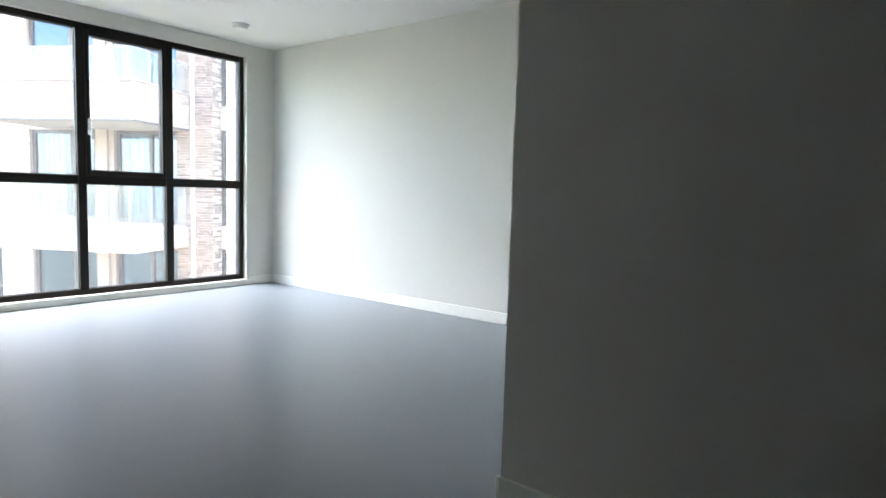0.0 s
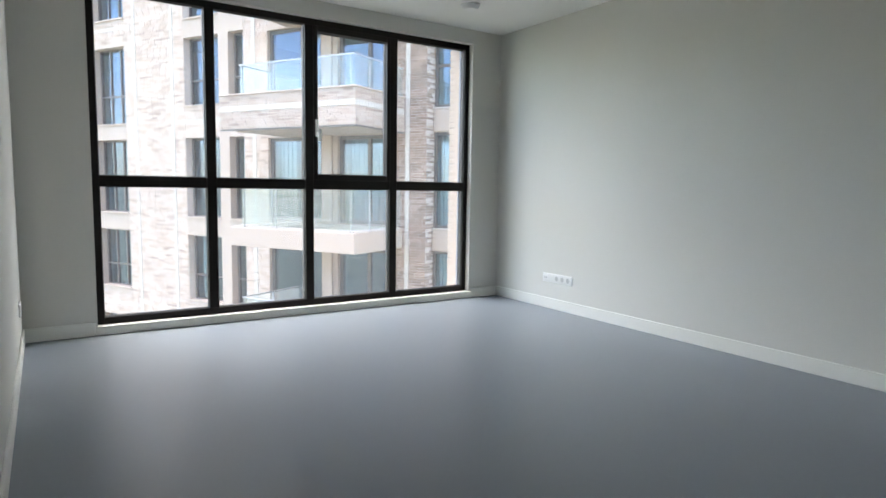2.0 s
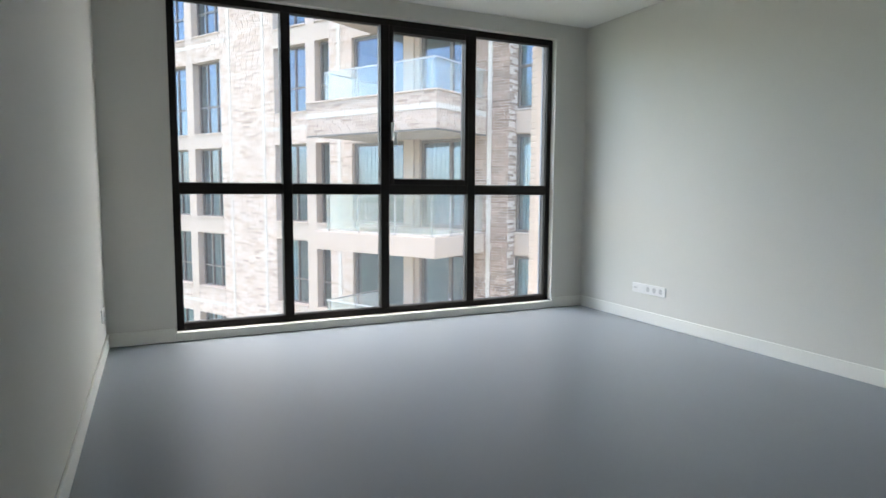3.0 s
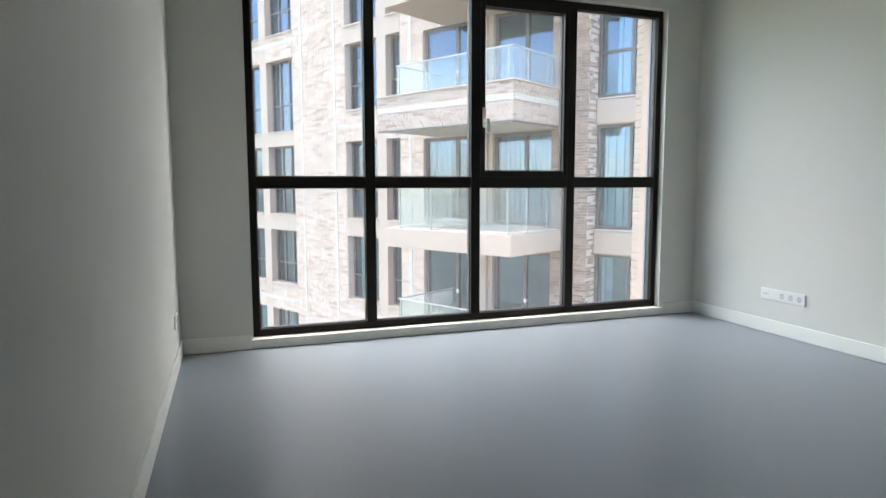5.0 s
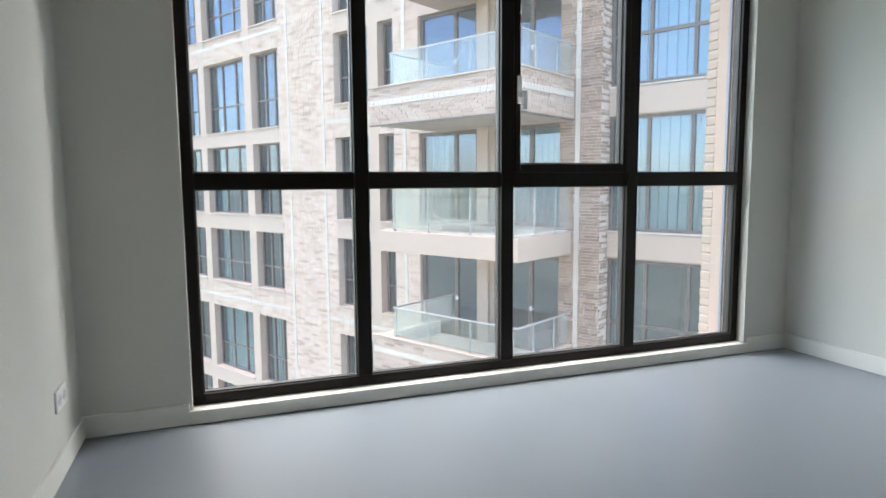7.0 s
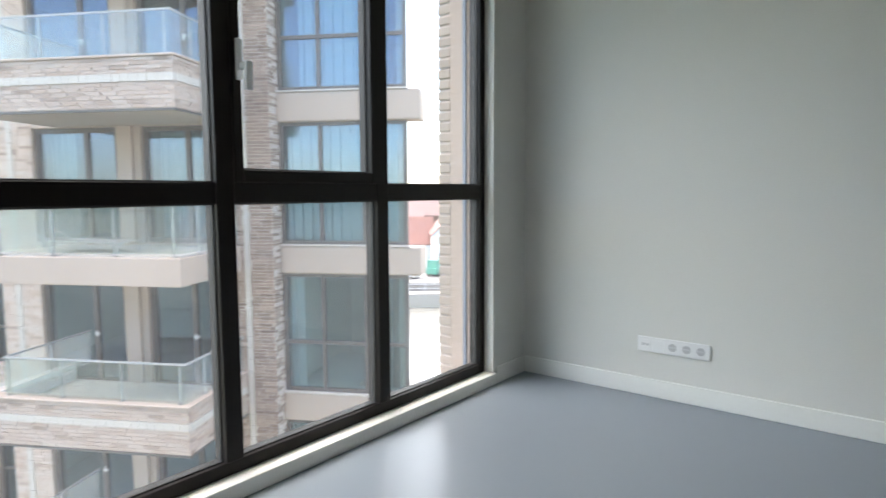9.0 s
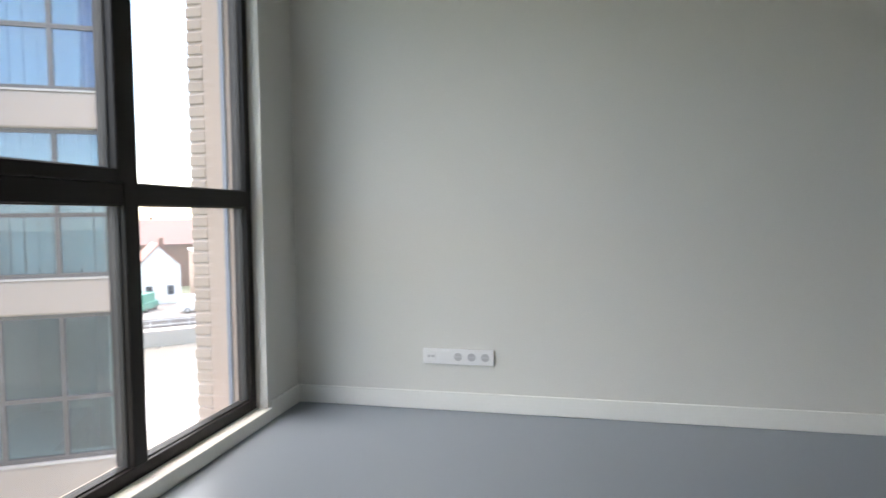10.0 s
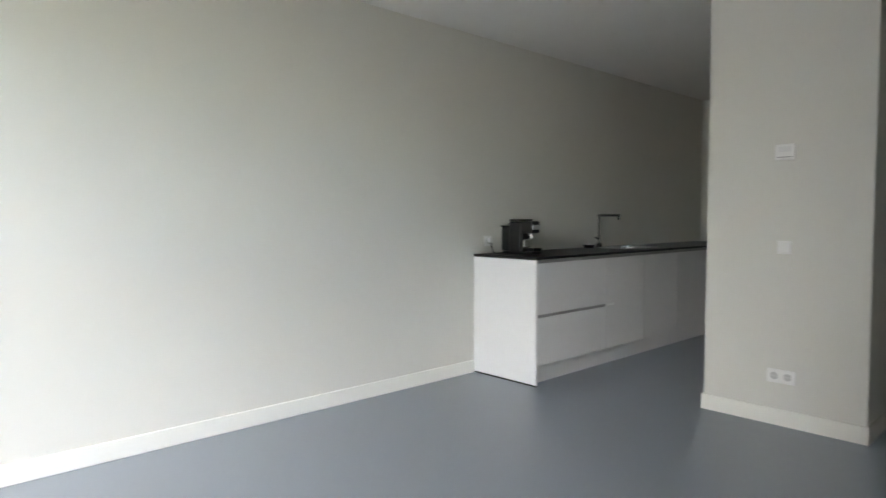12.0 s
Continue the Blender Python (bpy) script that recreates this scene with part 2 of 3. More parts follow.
BH, BT = 0.098, 0.014
baseboard((-BT, -0.0, -4.372, -BT, 0.001, BH))
baseboard((XL, XL + BT, YL, -BT, 0.001, BH))
baseboard((XL, WX0 - 0.012, -BT, 0.0, 0.001, BH))
baseboard((WX1 + 0.020, 0.0, -BT, 0.0, 0.001, BH))
baseboard((BX0 - BT, BX1 + BT, BY, BY + BT, 0.001, BH))
baseboard((BX0 - BT, BX0, YB, BY, 0.001, BH))
baseboard((BX1, BX1 + BT, YB, BY, 0.001, BH))
baseboard((XH, XH + BT, YS, YL, 0.001, BH))

# ---------------------------------------------------------------- the window
win = thing("window_1", pose(-1.965, 0.06, 0.065), "wide floor-height window with dark aluminium frame and eight panes", "window", kind="structure")
FY0, FY1 = 0.058, 0.132
part("window_sill", soften(boxes((WX0 - 0.012, WX1 + 0.020, -0.016, 0.064, 0.001, 0.065)), 0.004), TRIM, win, "white painted low sill board under the window")
part("window_frame", soften(boxes((WX0, WX0 + 0.048, FY0, FY1, WZ0, WZ1), (WX1 - 0.048, WX1, FY0, FY1, WZ0, WZ1)), 0.003, 1), FRAME, win, "dark brown-black outer frame upright pair")
part("window_head", soften(boxes((WX0 + 0.048, WX1 - 0.048, FY0, FY1, WZ1 - 0.052, WZ1)), 0.003, 1), FRAME, win)
part("window_bottom_rail", soften(boxes((WX0 + 0.048, WX1 - 0.048, FY0, FY1, WZ0, WZ0 + 0.050)), 0.003, 1), FRAME, win)
MULL = (-2.770, -1.978, -1.177)
XS = (WX0 + 0.048, *MULL, WX1 - 0.048)
TZ = 1.113
for x in MULL:
    part("mullion", soften(boxes((x - 0.036, x + 0.036, FY0 - 0.006, FY1, WZ0 + 0.050, WZ1 - 0.052)), 0.003, 1), FRAME, win)
for k in range(4):
    a = XS[k] + (0.036 if k else 0)
    b = XS[k + 1] - (0.036 if k < 3 else 0)
    part("transom", soften(boxes((a, b, FY0 - 0.002, FY1, TZ - 0.050, TZ + 0.026)), 0.003, 1), FRAME, win)
    for low in (True, False):
        z0, z1 = (WZ0 + 0.050, TZ - 0.050) if low else (TZ + 0.026, WZ1 - 0.052)
        if k == 2 and not low:
            sash = part("sash", soften(boxes((a, a + 0.038, FY0 - 0.014, 0.125, z0, z1), (b - 0.038, b, FY0 - 0.014, 0.125, z0, z1),
                                             (a + 0.038, b - 0.038, FY0 - 0.014, 0.125, z0, z0 + 0.048), (a + 0.038, b - 0.038, FY0 - 0.014, 0.125, z1 - 0.048, z1)), 0.004, 1),
                        FRAME, win, "dark opening sash frame")
            hb = soften(boxes((a + 0.012, a + 0.038, 0.033, 0.044, 1.50, 1.645)), 0.004)
            part("handle_plate", hb, PLASTIC, sash, "silver-white handle plate")
            hl = soften(boxes((a + 0.020, a + 0.040, 0.000, 0.033, 1.535, 1.560), (a + 0.019, a + 0.047, -0.014, 0.002, 1.462, 1.562)), 0.004)
            part("handle_lever", hl, STEELW, sash, "pale metal lever pointing down")
            a, b, z0, z1 = a + 0.038, b - 0.038, z0 + 0.048, z1 - 0.048
        part("glazing_bead", boxes((a, a + 0.005, 0.078, 0.112, z0, z1), (b - 0.005, b, 0.078, 0.112, z0, z1),
                                   (a + 0.005, b - 0.005, 0.078, 0.112, z0, z0 + 0.005), (a + 0.005, b - 0.005, 0.078, 0.112, z1 - 0.005, z1)), RUBBER, win)
        p = part("pane", boxes((a + 0.002, b - 0.002, 0.094, 0.098, z0 + 0.002, z1 - 0.002)), PANE, win)
        p.visible_shadow = False

# our own facade around the opening: beige metal lining, then brick
# Unseen top kept low at z = 4 so more sky reaches the building opposite.
structure("wall_outer", boxes((-9.0, WX0 - 0.14, 0.152, 0.28, -13, 4), (WX1 + 0.14, 1.6, 0.152, 0.28, -13, 4),
                              (WX0 - 0.14, WX1 + 0.14, 0.152, 0.28, H, 4), (WX0 - 0.14, WX1 + 0.14, 0.152, 0.28, -13, -0.26)), MORTAR, "outer leaf of our own facade behind the brick", "wall")
structure("trim_jamb", soften(boxes((WX1 - 0.012, WX1 + 0.13, 0.134, 0.295, -0.05, 2.55)), 0.002, 1), BEIGE,
          "beige metal jamb lining outside the window", "trim")
structure("trim_screen_rail", boxes((WX1 - 0.024, WX1 - 0.0125, 0.176, 0.196, -0.04, 2.50)), SCREENRAIL, "blue-grey metal sunscreen rail on the jamb", "trim")
structure("trim_jamb_west", soften(boxes((WX0 - 0.13, WX0 + 0.012, 0.134, 0.295, -0.05, 2.55)), 0.002, 1), BEIGE, "beige metal jamb lining outside the window", "trim")
structure("trim_sill_outer", soften(boxes((WX0 - 0.13, WX1 + 0.13, 0.153, 0.43, -0.075, -0.045)), 0.003, 1), BEIGE, "beige outer sill below the window", "trim")
structure("trim_head", boxes((WX0 - 0.13, WX1 + 0.13, 0.136, 0.33, 2.49, 2.56)), BEIGE, "beige lining above the window outside", "trim")

# ---------------------------------------------------------------- sockets and switches


def plate(name, w, h, m, label, category, gangs, vertical=False):
    """A white wall plate in the plane y = 0 of the pose m, looking along -y, with its inserts."""
    t = thing(name, m, label, category)
    part("plate", soften(boxes((-w / 2, w / 2, -0.010, 0.0, -h / 2, h / 2)), 0.003), PLASTIC, t, frame_of=m)
    n = len(gangs)
    for i, g in enumerate(gangs):
        cx = (i - (n - 1) / 2) * 0.071
        if g == "socket":
            bm = bmesh.new()
            rod(bm, (cx, -0.0105, 0), (cx, -0.004, 0), 0.0215, 0.0215, 24)
            well = part("socket_well", bm, DARKHOLE, t, "round flat grey disc for the shade in the socket well", m)
            bm = boxes((cx - 0.019, cx + 0.019, -0.0125, -0.0105, -0.003, 0.003))
            part("earth_clip", bm, CHROME, well, "", m)
            bm = bmesh.new()
            bmesh.ops.create_circle(bm, segments=28, radius=0.0255, matrix=pose(cx, -0.0135, 0, 90))
            inner = bmesh.ops.extrude_edge_only(bm, edges=bm.edges[:])
            vs = [v for v in inner["geom"] if isinstance(v, bmesh.types.BMVert)]
            bmesh.ops.scale(bm, vec=(0.84, 1, 0.84), verts=vs, space=pose(-cx, 0, 0))
            part("socket_ring", bm, PLASTIC, t, "", m)
        elif g == "data":
            part("data_insert", soften(boxes((cx - 0.025, cx + 0.025, -0.0125, -0.008, -0.025, 0.025)), 0.002), PLASTIC, t, "", m)
            part("data_port", boxes((cx - 0.018, cx - 0.003, -0.0135, -0.012, -0.006, 0.006), (cx + 0.003, cx + 0.018, -0.0135, -0.012, -0.006, 0.006)), DARKHOLE, t, "pair of dark data ports", m)
        elif g == "rocker":
            part("rocker", soften(boxes((cx - 0.030, cx + 0.030, -0.0155, -0.008, -0.030, 0.030)), 0.003), PLASTIC, t, "", m)
        else:
            part("blank_insert", soften(boxes((cx - 0.027, cx + 0.027, -0.0118, -0.008, -0.027, 0.027)), 0.002), PLASTIC, t, "", m)
    return t


plate("wall_socket", 0.372, 0.081, pose(0, -0.899, 0.284, 0, 0, -90), "white five-gang wall plate with data port and three sockets", "wall socket", ["data", "blank", "socket", "socket", "socket"])
plate("wall_socket", 0.152, 0.081, pose(XL, -0.325, 0.290, 0, 0, 90), "white double wall socket low on the side wall", "wall socket", ["socket", "socket"])
plate("wall_socket", 0.081, 0.081, pose(0, -4.530, 1.022, 0, 0, -90), "white single wall socket above the worktop", "wall socket", ["socket"])
plate("wall_socket", 0.152, 0.081, pose(-2.081, BY, 0.288, 0, 0, 180), "white double wall socket low on the block", "wall socket", ["socket", "socket"])
plate("light_switch", 0.075, 0.075, pose(-2.081, BY, 1.032, 0, 0, 180), "white light switch on the block of wall", "light switch", ["rocker"])
thm = pose(-2.077, BY, 1.572, 0, 0, 180)
th = thing("thermostat", thm, "white wall thermostat with a small display", "thermostat")
part("case", soften(boxes((-0.052, 0.052, -0.024, 0, -0.045, 0.045)), 0.005), PLASTIC, th, "", thm)
part("display", boxes((-0.034, 0.034, -0.0252, -0.0235, 0.000, 0.030)), LACQUER, th, "pale grey display", thm)
part("slot", boxes((-0.040, 0.040, -0.0250, -0.0235, -0.032, -0.027)), GRIP, th, "", thm)

sd = thing("smoke_detector", pose(-0.845, -0.65, H), "round white smoke detector on the ceiling", "smoke detector")
bm = bmesh.new()
rod(bm, (-0.845, -0.65, H - 0.012), (-0.845, -0.65, H), 0.082, 0.082, 32)
part("base_ring", bm, PLASTIC, sd)
bm = bmesh.new()
rod(bm, (-0.845, -0.65, H - 0.040), (-0.845, -0.65, H - 0.016), 0.054, 0.074, 32)
part("housing", bm, PLASTIC, sd, "tapered white housing")
bm = bmesh.new()
rod(bm, (-0.845, -0.65, H - 0.016), (-0.845, -0.65, H - 0.012), 0.066, 0.066, 32)
part("vent_slot", bm, DARKHOLE, sd)

# ---------------------------------------------------------------- the kitchen
KX, KY = -0.614, -4.375
panel = thing("end_panel", pose(KX / 2, KY - 0.009, 0), "plain white end panel closing the kitchen counter", "panel")
part("panel_board", soften(boxes((KX + 0.0012, -0.001, KY - 0.018, KY, 0.012, 0.903)), 0.0015, 1), LACQUER, panel)
part("edge_band", boxes((KX, KX + 0.001, KY - 0.0175, KY - 0.0005, 0.013, 0.902)), LACQUER, panel)
# Dark strip put in for the shadow under the raised panel.
part("foot_shadow", boxes((KX + 0.004, -0.002, KY - 0.015, KY - 0.003, 0.0, 0.0118)), RUBBER, panel, "dark strip painting the shadow gap at the floor")

wt = thing("worktop", pose(-0.30, -6.2, 0.905), "long thin black stone kitchen worktop", "worktop")
SX0, SX1, SY0, SY1 = -0.47, -0.17, -6.34, -5.86
part("slab", soften(boxes((KX - 0.004, 0, -8.18, SY0, 0.905, 0.926), (KX - 0.004, 0, SY1, KY + 0.004, 0.905, 0.926), (KX - 0.004, SX0, SY0, SY1, 0.905, 0.926), (SX1, 0, SY0, SY1, 0.905, 0.926)), 0.002, 1), STONE, wt)


def cabinet(y0, y1, fronts, label):
    """A white base unit; fronts are (z0, z1) of its drawers or doors."""
    c = thing("base_cabinet", pose(-0.3, (y0 + y1) / 2, 0), label, "kitchen cabinet", "kitchen base units")
    part("body", boxes((KX + 0.024, -0.002, y0 + 0.0008, y1 - 0.0008, 0.145, 0.901)), PLASTIC, c)
    part("grip_channel", boxes((KX + 0.010, KX + 0.0235, y0 + 0.001, y1 - 0.001, 0.880, 0.901)), GRIP, c, "recessed grey grip channel")
    part("plinth", boxes((KX + 0.075, KX + 0.090, y0 + 0.0005, y1 - 0.0005, 0.0, 0.142)), LACQUER, c)
    for z0, z1 in fronts:
        part("drawer_front" if len(fronts) > 1 else "door", soften(boxes((KX, KX + 0.019, y0 + 0.0015, y1 - 0.0015, z0, z1)), 0.0015, 1), LACQUER, c)
    if len(fronts) > 1:
        part("grip_channel", boxes((KX + 0.010, KX + 0.0235, y0 + 0.001, y1 - 0.001, 0.490, 0.513)), GRIP, c, "recessed grey grip channel")
    return c


cabinet(-5.27, KY - 0.0185, [(0.148, 0.490), (0.513, 0.880)], "white handleless kitchen unit with two wide drawers")
dw = cabinet(-5.87, -5.27, [(0.148, 0.880)], "white integrated dishwasher front beside the drawers")
part("finger_pull", soften(boxes((KX - 0.014, KX - 0.0005, -5.375, -5.274, 0.498, 0.516)), 0.003, 1), STEELW, dw, "small bright metal finger pull")
for y in (-6.47, -7.07, -7.67, -8.17):
    cabinet(y, y + (0.6 if y > -8 else 0.5), [(0.148, 0.880)], "white handleless kitchen unit with one tall front")

sk = thing("sink", pose(-0.33, -6.06, 0.926), "stainless steel sink set in the black worktop", "sink")
bm = boxes((SX0, SX0 + 0.006, SY0, SY1, 0.75, 0.930), (SX1 - 0.006, SX1, SY0, SY1, 0.75, 0.930), (SX0 + 0.006, SX1 - 0.006, SY0, SY0 + 0.006, 0.75, 0.930), (SX0 + 0.006, SX1 - 0.006, SY1 - 0.006, SY1, 0.75, 0.930), (SX0 + 0.006, SX1 - 0.006, SY0 + 0.006, SY1 - 0.006, 0.75, 0.756))
part("bowl", bm, CHROME, sk)
part("rim", soften(boxes((SX0 - 0.018, SX0 + 0.001, SY0 - 0.018, SY1 + 0.018, 0.9265, 0.9315), (SX1 - 0.001, SX1 + 0.018, SY0 - 0.018, SY1 + 0.018, 0.9265, 0.9315),
                         (SX0, SX1, SY0 - 0.018, SY0 + 0.001, 0.9265, 0.9310), (SX0, SX1, SY1 - 0.001, SY1 + 0.018, 0.9265, 0.9310)), 0.001, 1), CHROME, sk)
bm = bmesh.new()
rod(bm, (-0.33, -6.06, 0.756), (-0.33, -6.06, 0.759), 0.038, 0.038, 20)
part("drain", bm, GRIP, sk)

DARKSTEEL = mat("dark_steel", (0.20, 0.20, 0.20), 0.22, 1.0, vary=0.05, grain=120, bump=0.02)
tap = thing("kitchen_tap", pose(-0.10, -5.95, 0.926), "tall dark steel kitchen tap with a straight spout", "tap")
bm = bmesh.new()
rod(bm, (-0.10, -5.95, 0.926), (-0.10, -5.95, 0.966), 0.027, 0.024, 20)
part("tap_base", bm, BLACK, tap)
bm = bmesh.new()
rod(bm, (-0.10, -5.95, 0.96), (-0.10, -5.95, 1.224), 0.013, 0.013, 16)
part("stem", bm, DARKSTEEL, tap)
bm = bmesh.new()
rod(bm, (-0.088, -5.95, 1.226), (-0.315, -5.95, 1.226), 0.012, 0.011, 16)
rod(bm, (-0.303, -5.95, 1.224), (-0.303, -5.95, 1.185), 0.011, 0.011, 16)
part("spout", bm, DARKSTEEL, tap)
bm = bmesh.new()
rod(bm, (-0.10, -5.95, 1.006), (-0.10, -5.885, 1.021), 0.009, 0.007, 12)
part("tap_lever", bm, BLACK, tap)
bw = thing("soap_dish", pose(-0.09, -5.80, 0.926), "small dark round dish beside the tap", "dish")
bm = bmesh.new()
rod(bm, (-0.09, -5.80, 0.926), (-0.09, -5.80, 0.956), 0.045, 0.058, 24)
part("bowl", bm, BLACK, bw)
bm = bmesh.new()
rod(bm, (-0.09, -5.80, 0.956), (-0.09, -5.80, 0.966), 0.050, 0.035, 24)
part("sponge", bm, DARKHOLE, bw)

# coffee machine, its front to the room
cm = thing("coffee_machine", pose(-0.28, -4.62, 0.926), "compact black capsule coffee machine on the worktop", "coffee machine")
CY = -4.62
part("foot", soften(boxes((-0.42, -0.13, CY - 0.058, CY + 0.058, 0.9265, 0.949)), 0.008), BLACK, cm)
part("body", soften(boxes((-0.315, -0.185, CY - 0.056, CY + 0.056, 0.926, 1.176)), 0.018, 3), BLACK, cm, "upright black casing")
part("head", soften(boxes((-0.415, -0.30, CY - 0.050, CY + 0.050, 1.086, 1.179)), 0.016, 3), BLACK, cm)
part("front_band", soften(boxes((-0.424, -0.412, CY - 0.042, CY + 0.042, 1.116, 1.149)), 0.004), CHROME, cm, "pale chrome band on the head")
part("lever", soften(boxes((-0.37, -0.165, CY - 0.020, CY + 0.020, 1.181, 1.193)), 0.005), BLACK, cm)
bm = bmesh.new()
rod(bm, (-0.365, CY, 1.051), (-0.365, CY, 1.088), 0.014, 0.018, 16)
part("coffee_spout", bm, CHROME, cm)
part("drip_tray", soften(boxes((-0.430, -0.32, CY - 0.050, CY + 0.050, 0.950, 0.976)), 0.006), BLACK, cm)
part("drip_grid", boxes(*[(-0.425 + 0.012 * i, -0.419 + 0.012 * i, CY - 0.042, CY + 0.042, 0.9555, 0.9585) for i in range(8)]), CHROME, cm)
part("capsule_bin", soften(boxes((-0.335, -0.313, CY - 0.038, CY + 0.038, 0.979, 1.041)), 0.005), CHROME, cm, "grey used capsule bin")
part("water_tank", soften(boxes((-0.183, -0.105, CY - 0.050, CY + 0.050, 0.951, 1.131)), 0.012, 3), glass("smoked_tank", (0.35, 0.35, 0.36), 1.45), cm, "smoked clear water tank")
part("tank_lid", soften(boxes((-0.186, -0.102, CY - 0.052, CY + 0.052, 1.131, 1.143)), 0.004), BLACK, cm)
cord = bpy.data.curves.new("power_cord", 'CURVE')
cord.dimensions, cord.bevel_depth = '3D', 0.0035
sp = cord.splines.new('BEZIER')
sp.bezier_points.add(3)
for q, co in zip(sp.bezier_points, ((-0.14, CY + 0.03, 0.936), (-0.08, CY + 0.10, 0.933), (-0.04, -4.54, 0.971), (-0.028, -4.53, 1.021))):
    q.co = co
    q.handle_left_type = q.handle_right_type = 'AUTO'
cord.materials.append(BLACK)
co = new("power_cord", cord)
co.parent = cm
co.matrix_parent_inverse = WORLD[cm].inverted()
part("plug", soften(boxes((-0.040, -0.014, -4.548, -4.512, 1.008, 1.044)), 0.006), PLASTIC, cm, "white plug in the socket")

# ---------------------------------------------------------------- the apartment building opposite
# In its own frame: x along the facade, y into the building, z up.
F = pose(0, 0, 0, 0, 0, -60.95)
bld = thing("apartment_building", F @ pose(-11, 7.41, -13), "pale mottled brick apartment building with beige frames and balconies", "apartment building")
FY, CYF, BYF = 7.41, 7.60, 5.25
# ZT is an unseen top, raised to block high sky from the room.
ZB, ZT = -13.0, 15.5


def far_window(u0, u1, z0, z1, y, uprights=(), bars=(), name="window", w=0.055):
    """A bronze-framed window with one pane to each light."""
    us = [u0 + w] + [q for x in uprights for q in (x - w / 2, x + w / 2)] + [u1 - w]
    zs = [z0 + w] + [q for b in bars for q in (b - w / 2, b + w / 2)] + [z1 - w]
    bm = boxes((u0, u0 + w, y, y + 0.08, z0, z1), (u1 - w, u1, y, y + 0.08, z0, z1), (u0 + w, u1 - w, y, y + 0.08, z0, z0 + w), (u0 + w, u1 - w, y, y + 0.08, z1 - w, z1))
    for x in uprights:
        bx(bm, x - w / 2, x + w / 2, y, y + 0.08, z0 + w, z1 - w)
    for b in bars:
        for i in range(0, len(us), 2):
            bx(bm, us[i], us[i + 1], y + 0.004, y + 0.078, b - w / 2, b + w / 2)
    fr = part(name, bm, FARFRAME, bld, "", F)
    for i in range(0, len(us), 2):
        for j in range(0, len(zs), 2):
            p = part("pane", boxes((us[i] - 0.006, us[i + 1] + 0.006, y + 0.035, y + 0.045, zs[j] - 0.006, zs[j + 1] + 0.006)), FARPANE, fr, "", F)
            p.visible_shadow = False
    return fr


def laid(rects, at, rng, size=(0.29, 0.055), joint=0.010, deep=0.012):
    """Courses of brick on rectangles (a0, a1, z0, z1); at(a, d, z) places a point d in front of the wall. Returns brick corner lists."""
    out = []
    L, h = size
    for a0, a1, z0, z1 in rects:
        n = max(1, round((z1 - z0) / (h + joint)))
        step = (z1 - z0) / n
        for k in range(n):
            zb, zt = z0 + k * step + joint / 2, z0 + (k + 1) * step - joint / 2
            a = a0 - rng.random() * (L + joint)
            while a < a1:
                b = a + L
                lo, hi = max(a, a0) + joint / 2, min(b, a1) - joint / 2
                if hi - lo > 0.03:
                    d = deep + rng.uniform(-0.003, 0.004)
                    out.append([at(x, q, z) for q in (0.0, d) for x, z in ((lo, zb), (hi, zb), (hi, zt), (lo, zt))])
                a = b + joint
    return out


def brick_mesh(name, lists, material):
    verts, faces = [], []
    for c in lists:
        k = len(verts)
        verts += c
        faces += [[k + 4, k + 5, k + 6, k + 7], [k, k + 1, k + 5, k + 4], [k + 1, k + 2, k + 6, k + 5], [k + 2, k + 3, k + 7, k + 6], [k + 3, k, k + 4, k + 7]]
    me = bpy.data.meshes.new(name)
    me.from_pydata(verts, [], faces)
    me.materials.append(material)
    me.update()
    return me


def brick_stuff(lists, parent, label, material=BRICK):
    ob = new("brickwork", brick_mesh("brickwork", lists, material))
    ob.parent = parent
    ob.matrix_parent_inverse = WORLD[parent].inverted() @ F
    WORLD[ob] = F
    return tagged(ob, label, "", "", "stuff")


rng = random.Random(5)
# columns of windows: u0, u1, rows (z0, z1), uprights
ROWS_A = [(-8.8, -6.4), (-5.85, -3.42), (-2.44, -0.47), (0.10, 2.52), (3.03, 5.53), (6.42, 8.6)]
ROWS_B = [(-8.8, -6.4), (-5.90, -3.43), (-2.55, -0.49), (0.07, 2.50), (3.47, 5.50), (6.06, 8.3)]
ROWS_D = [(-8.8, -6.45), (-5.80, -3.48), (-2.86, -0.53), (0.11, 2.42), (3.05, 5.37), (6.0, 8.3)]
COLS = [(-27.48, -26.00, ROWS_B, (-26.75,)), (-23.18, -21.57, ROWS_A, (-22.64, -22.11)), (-21.15, -18.45, ROWS_A, (-20.25, -19.35)), (-18.03, -16.42, ROWS_A, (-17.49, -16.96)), (-13.60, -12.12, ROWS_B, (-12.85,)), (-11.72, -11.12, ROWS_B, ()),
        (-10.20, -8.29, ROWS_D, (-9.03,)), (-7.76, -5.96, ROWS_D, (-6.80,))]
beige, mortar, brick_rects = [], [], []
TH = 0.38


def fill(u0, u1, z0, z1, brick):
    (mortar if brick else beige).append((u0, u1, FY + (0.012 if brick else 0), FY + TH, z0, z1))
    if brick:
        brick_rects.append((u0, u1, z0, z1))


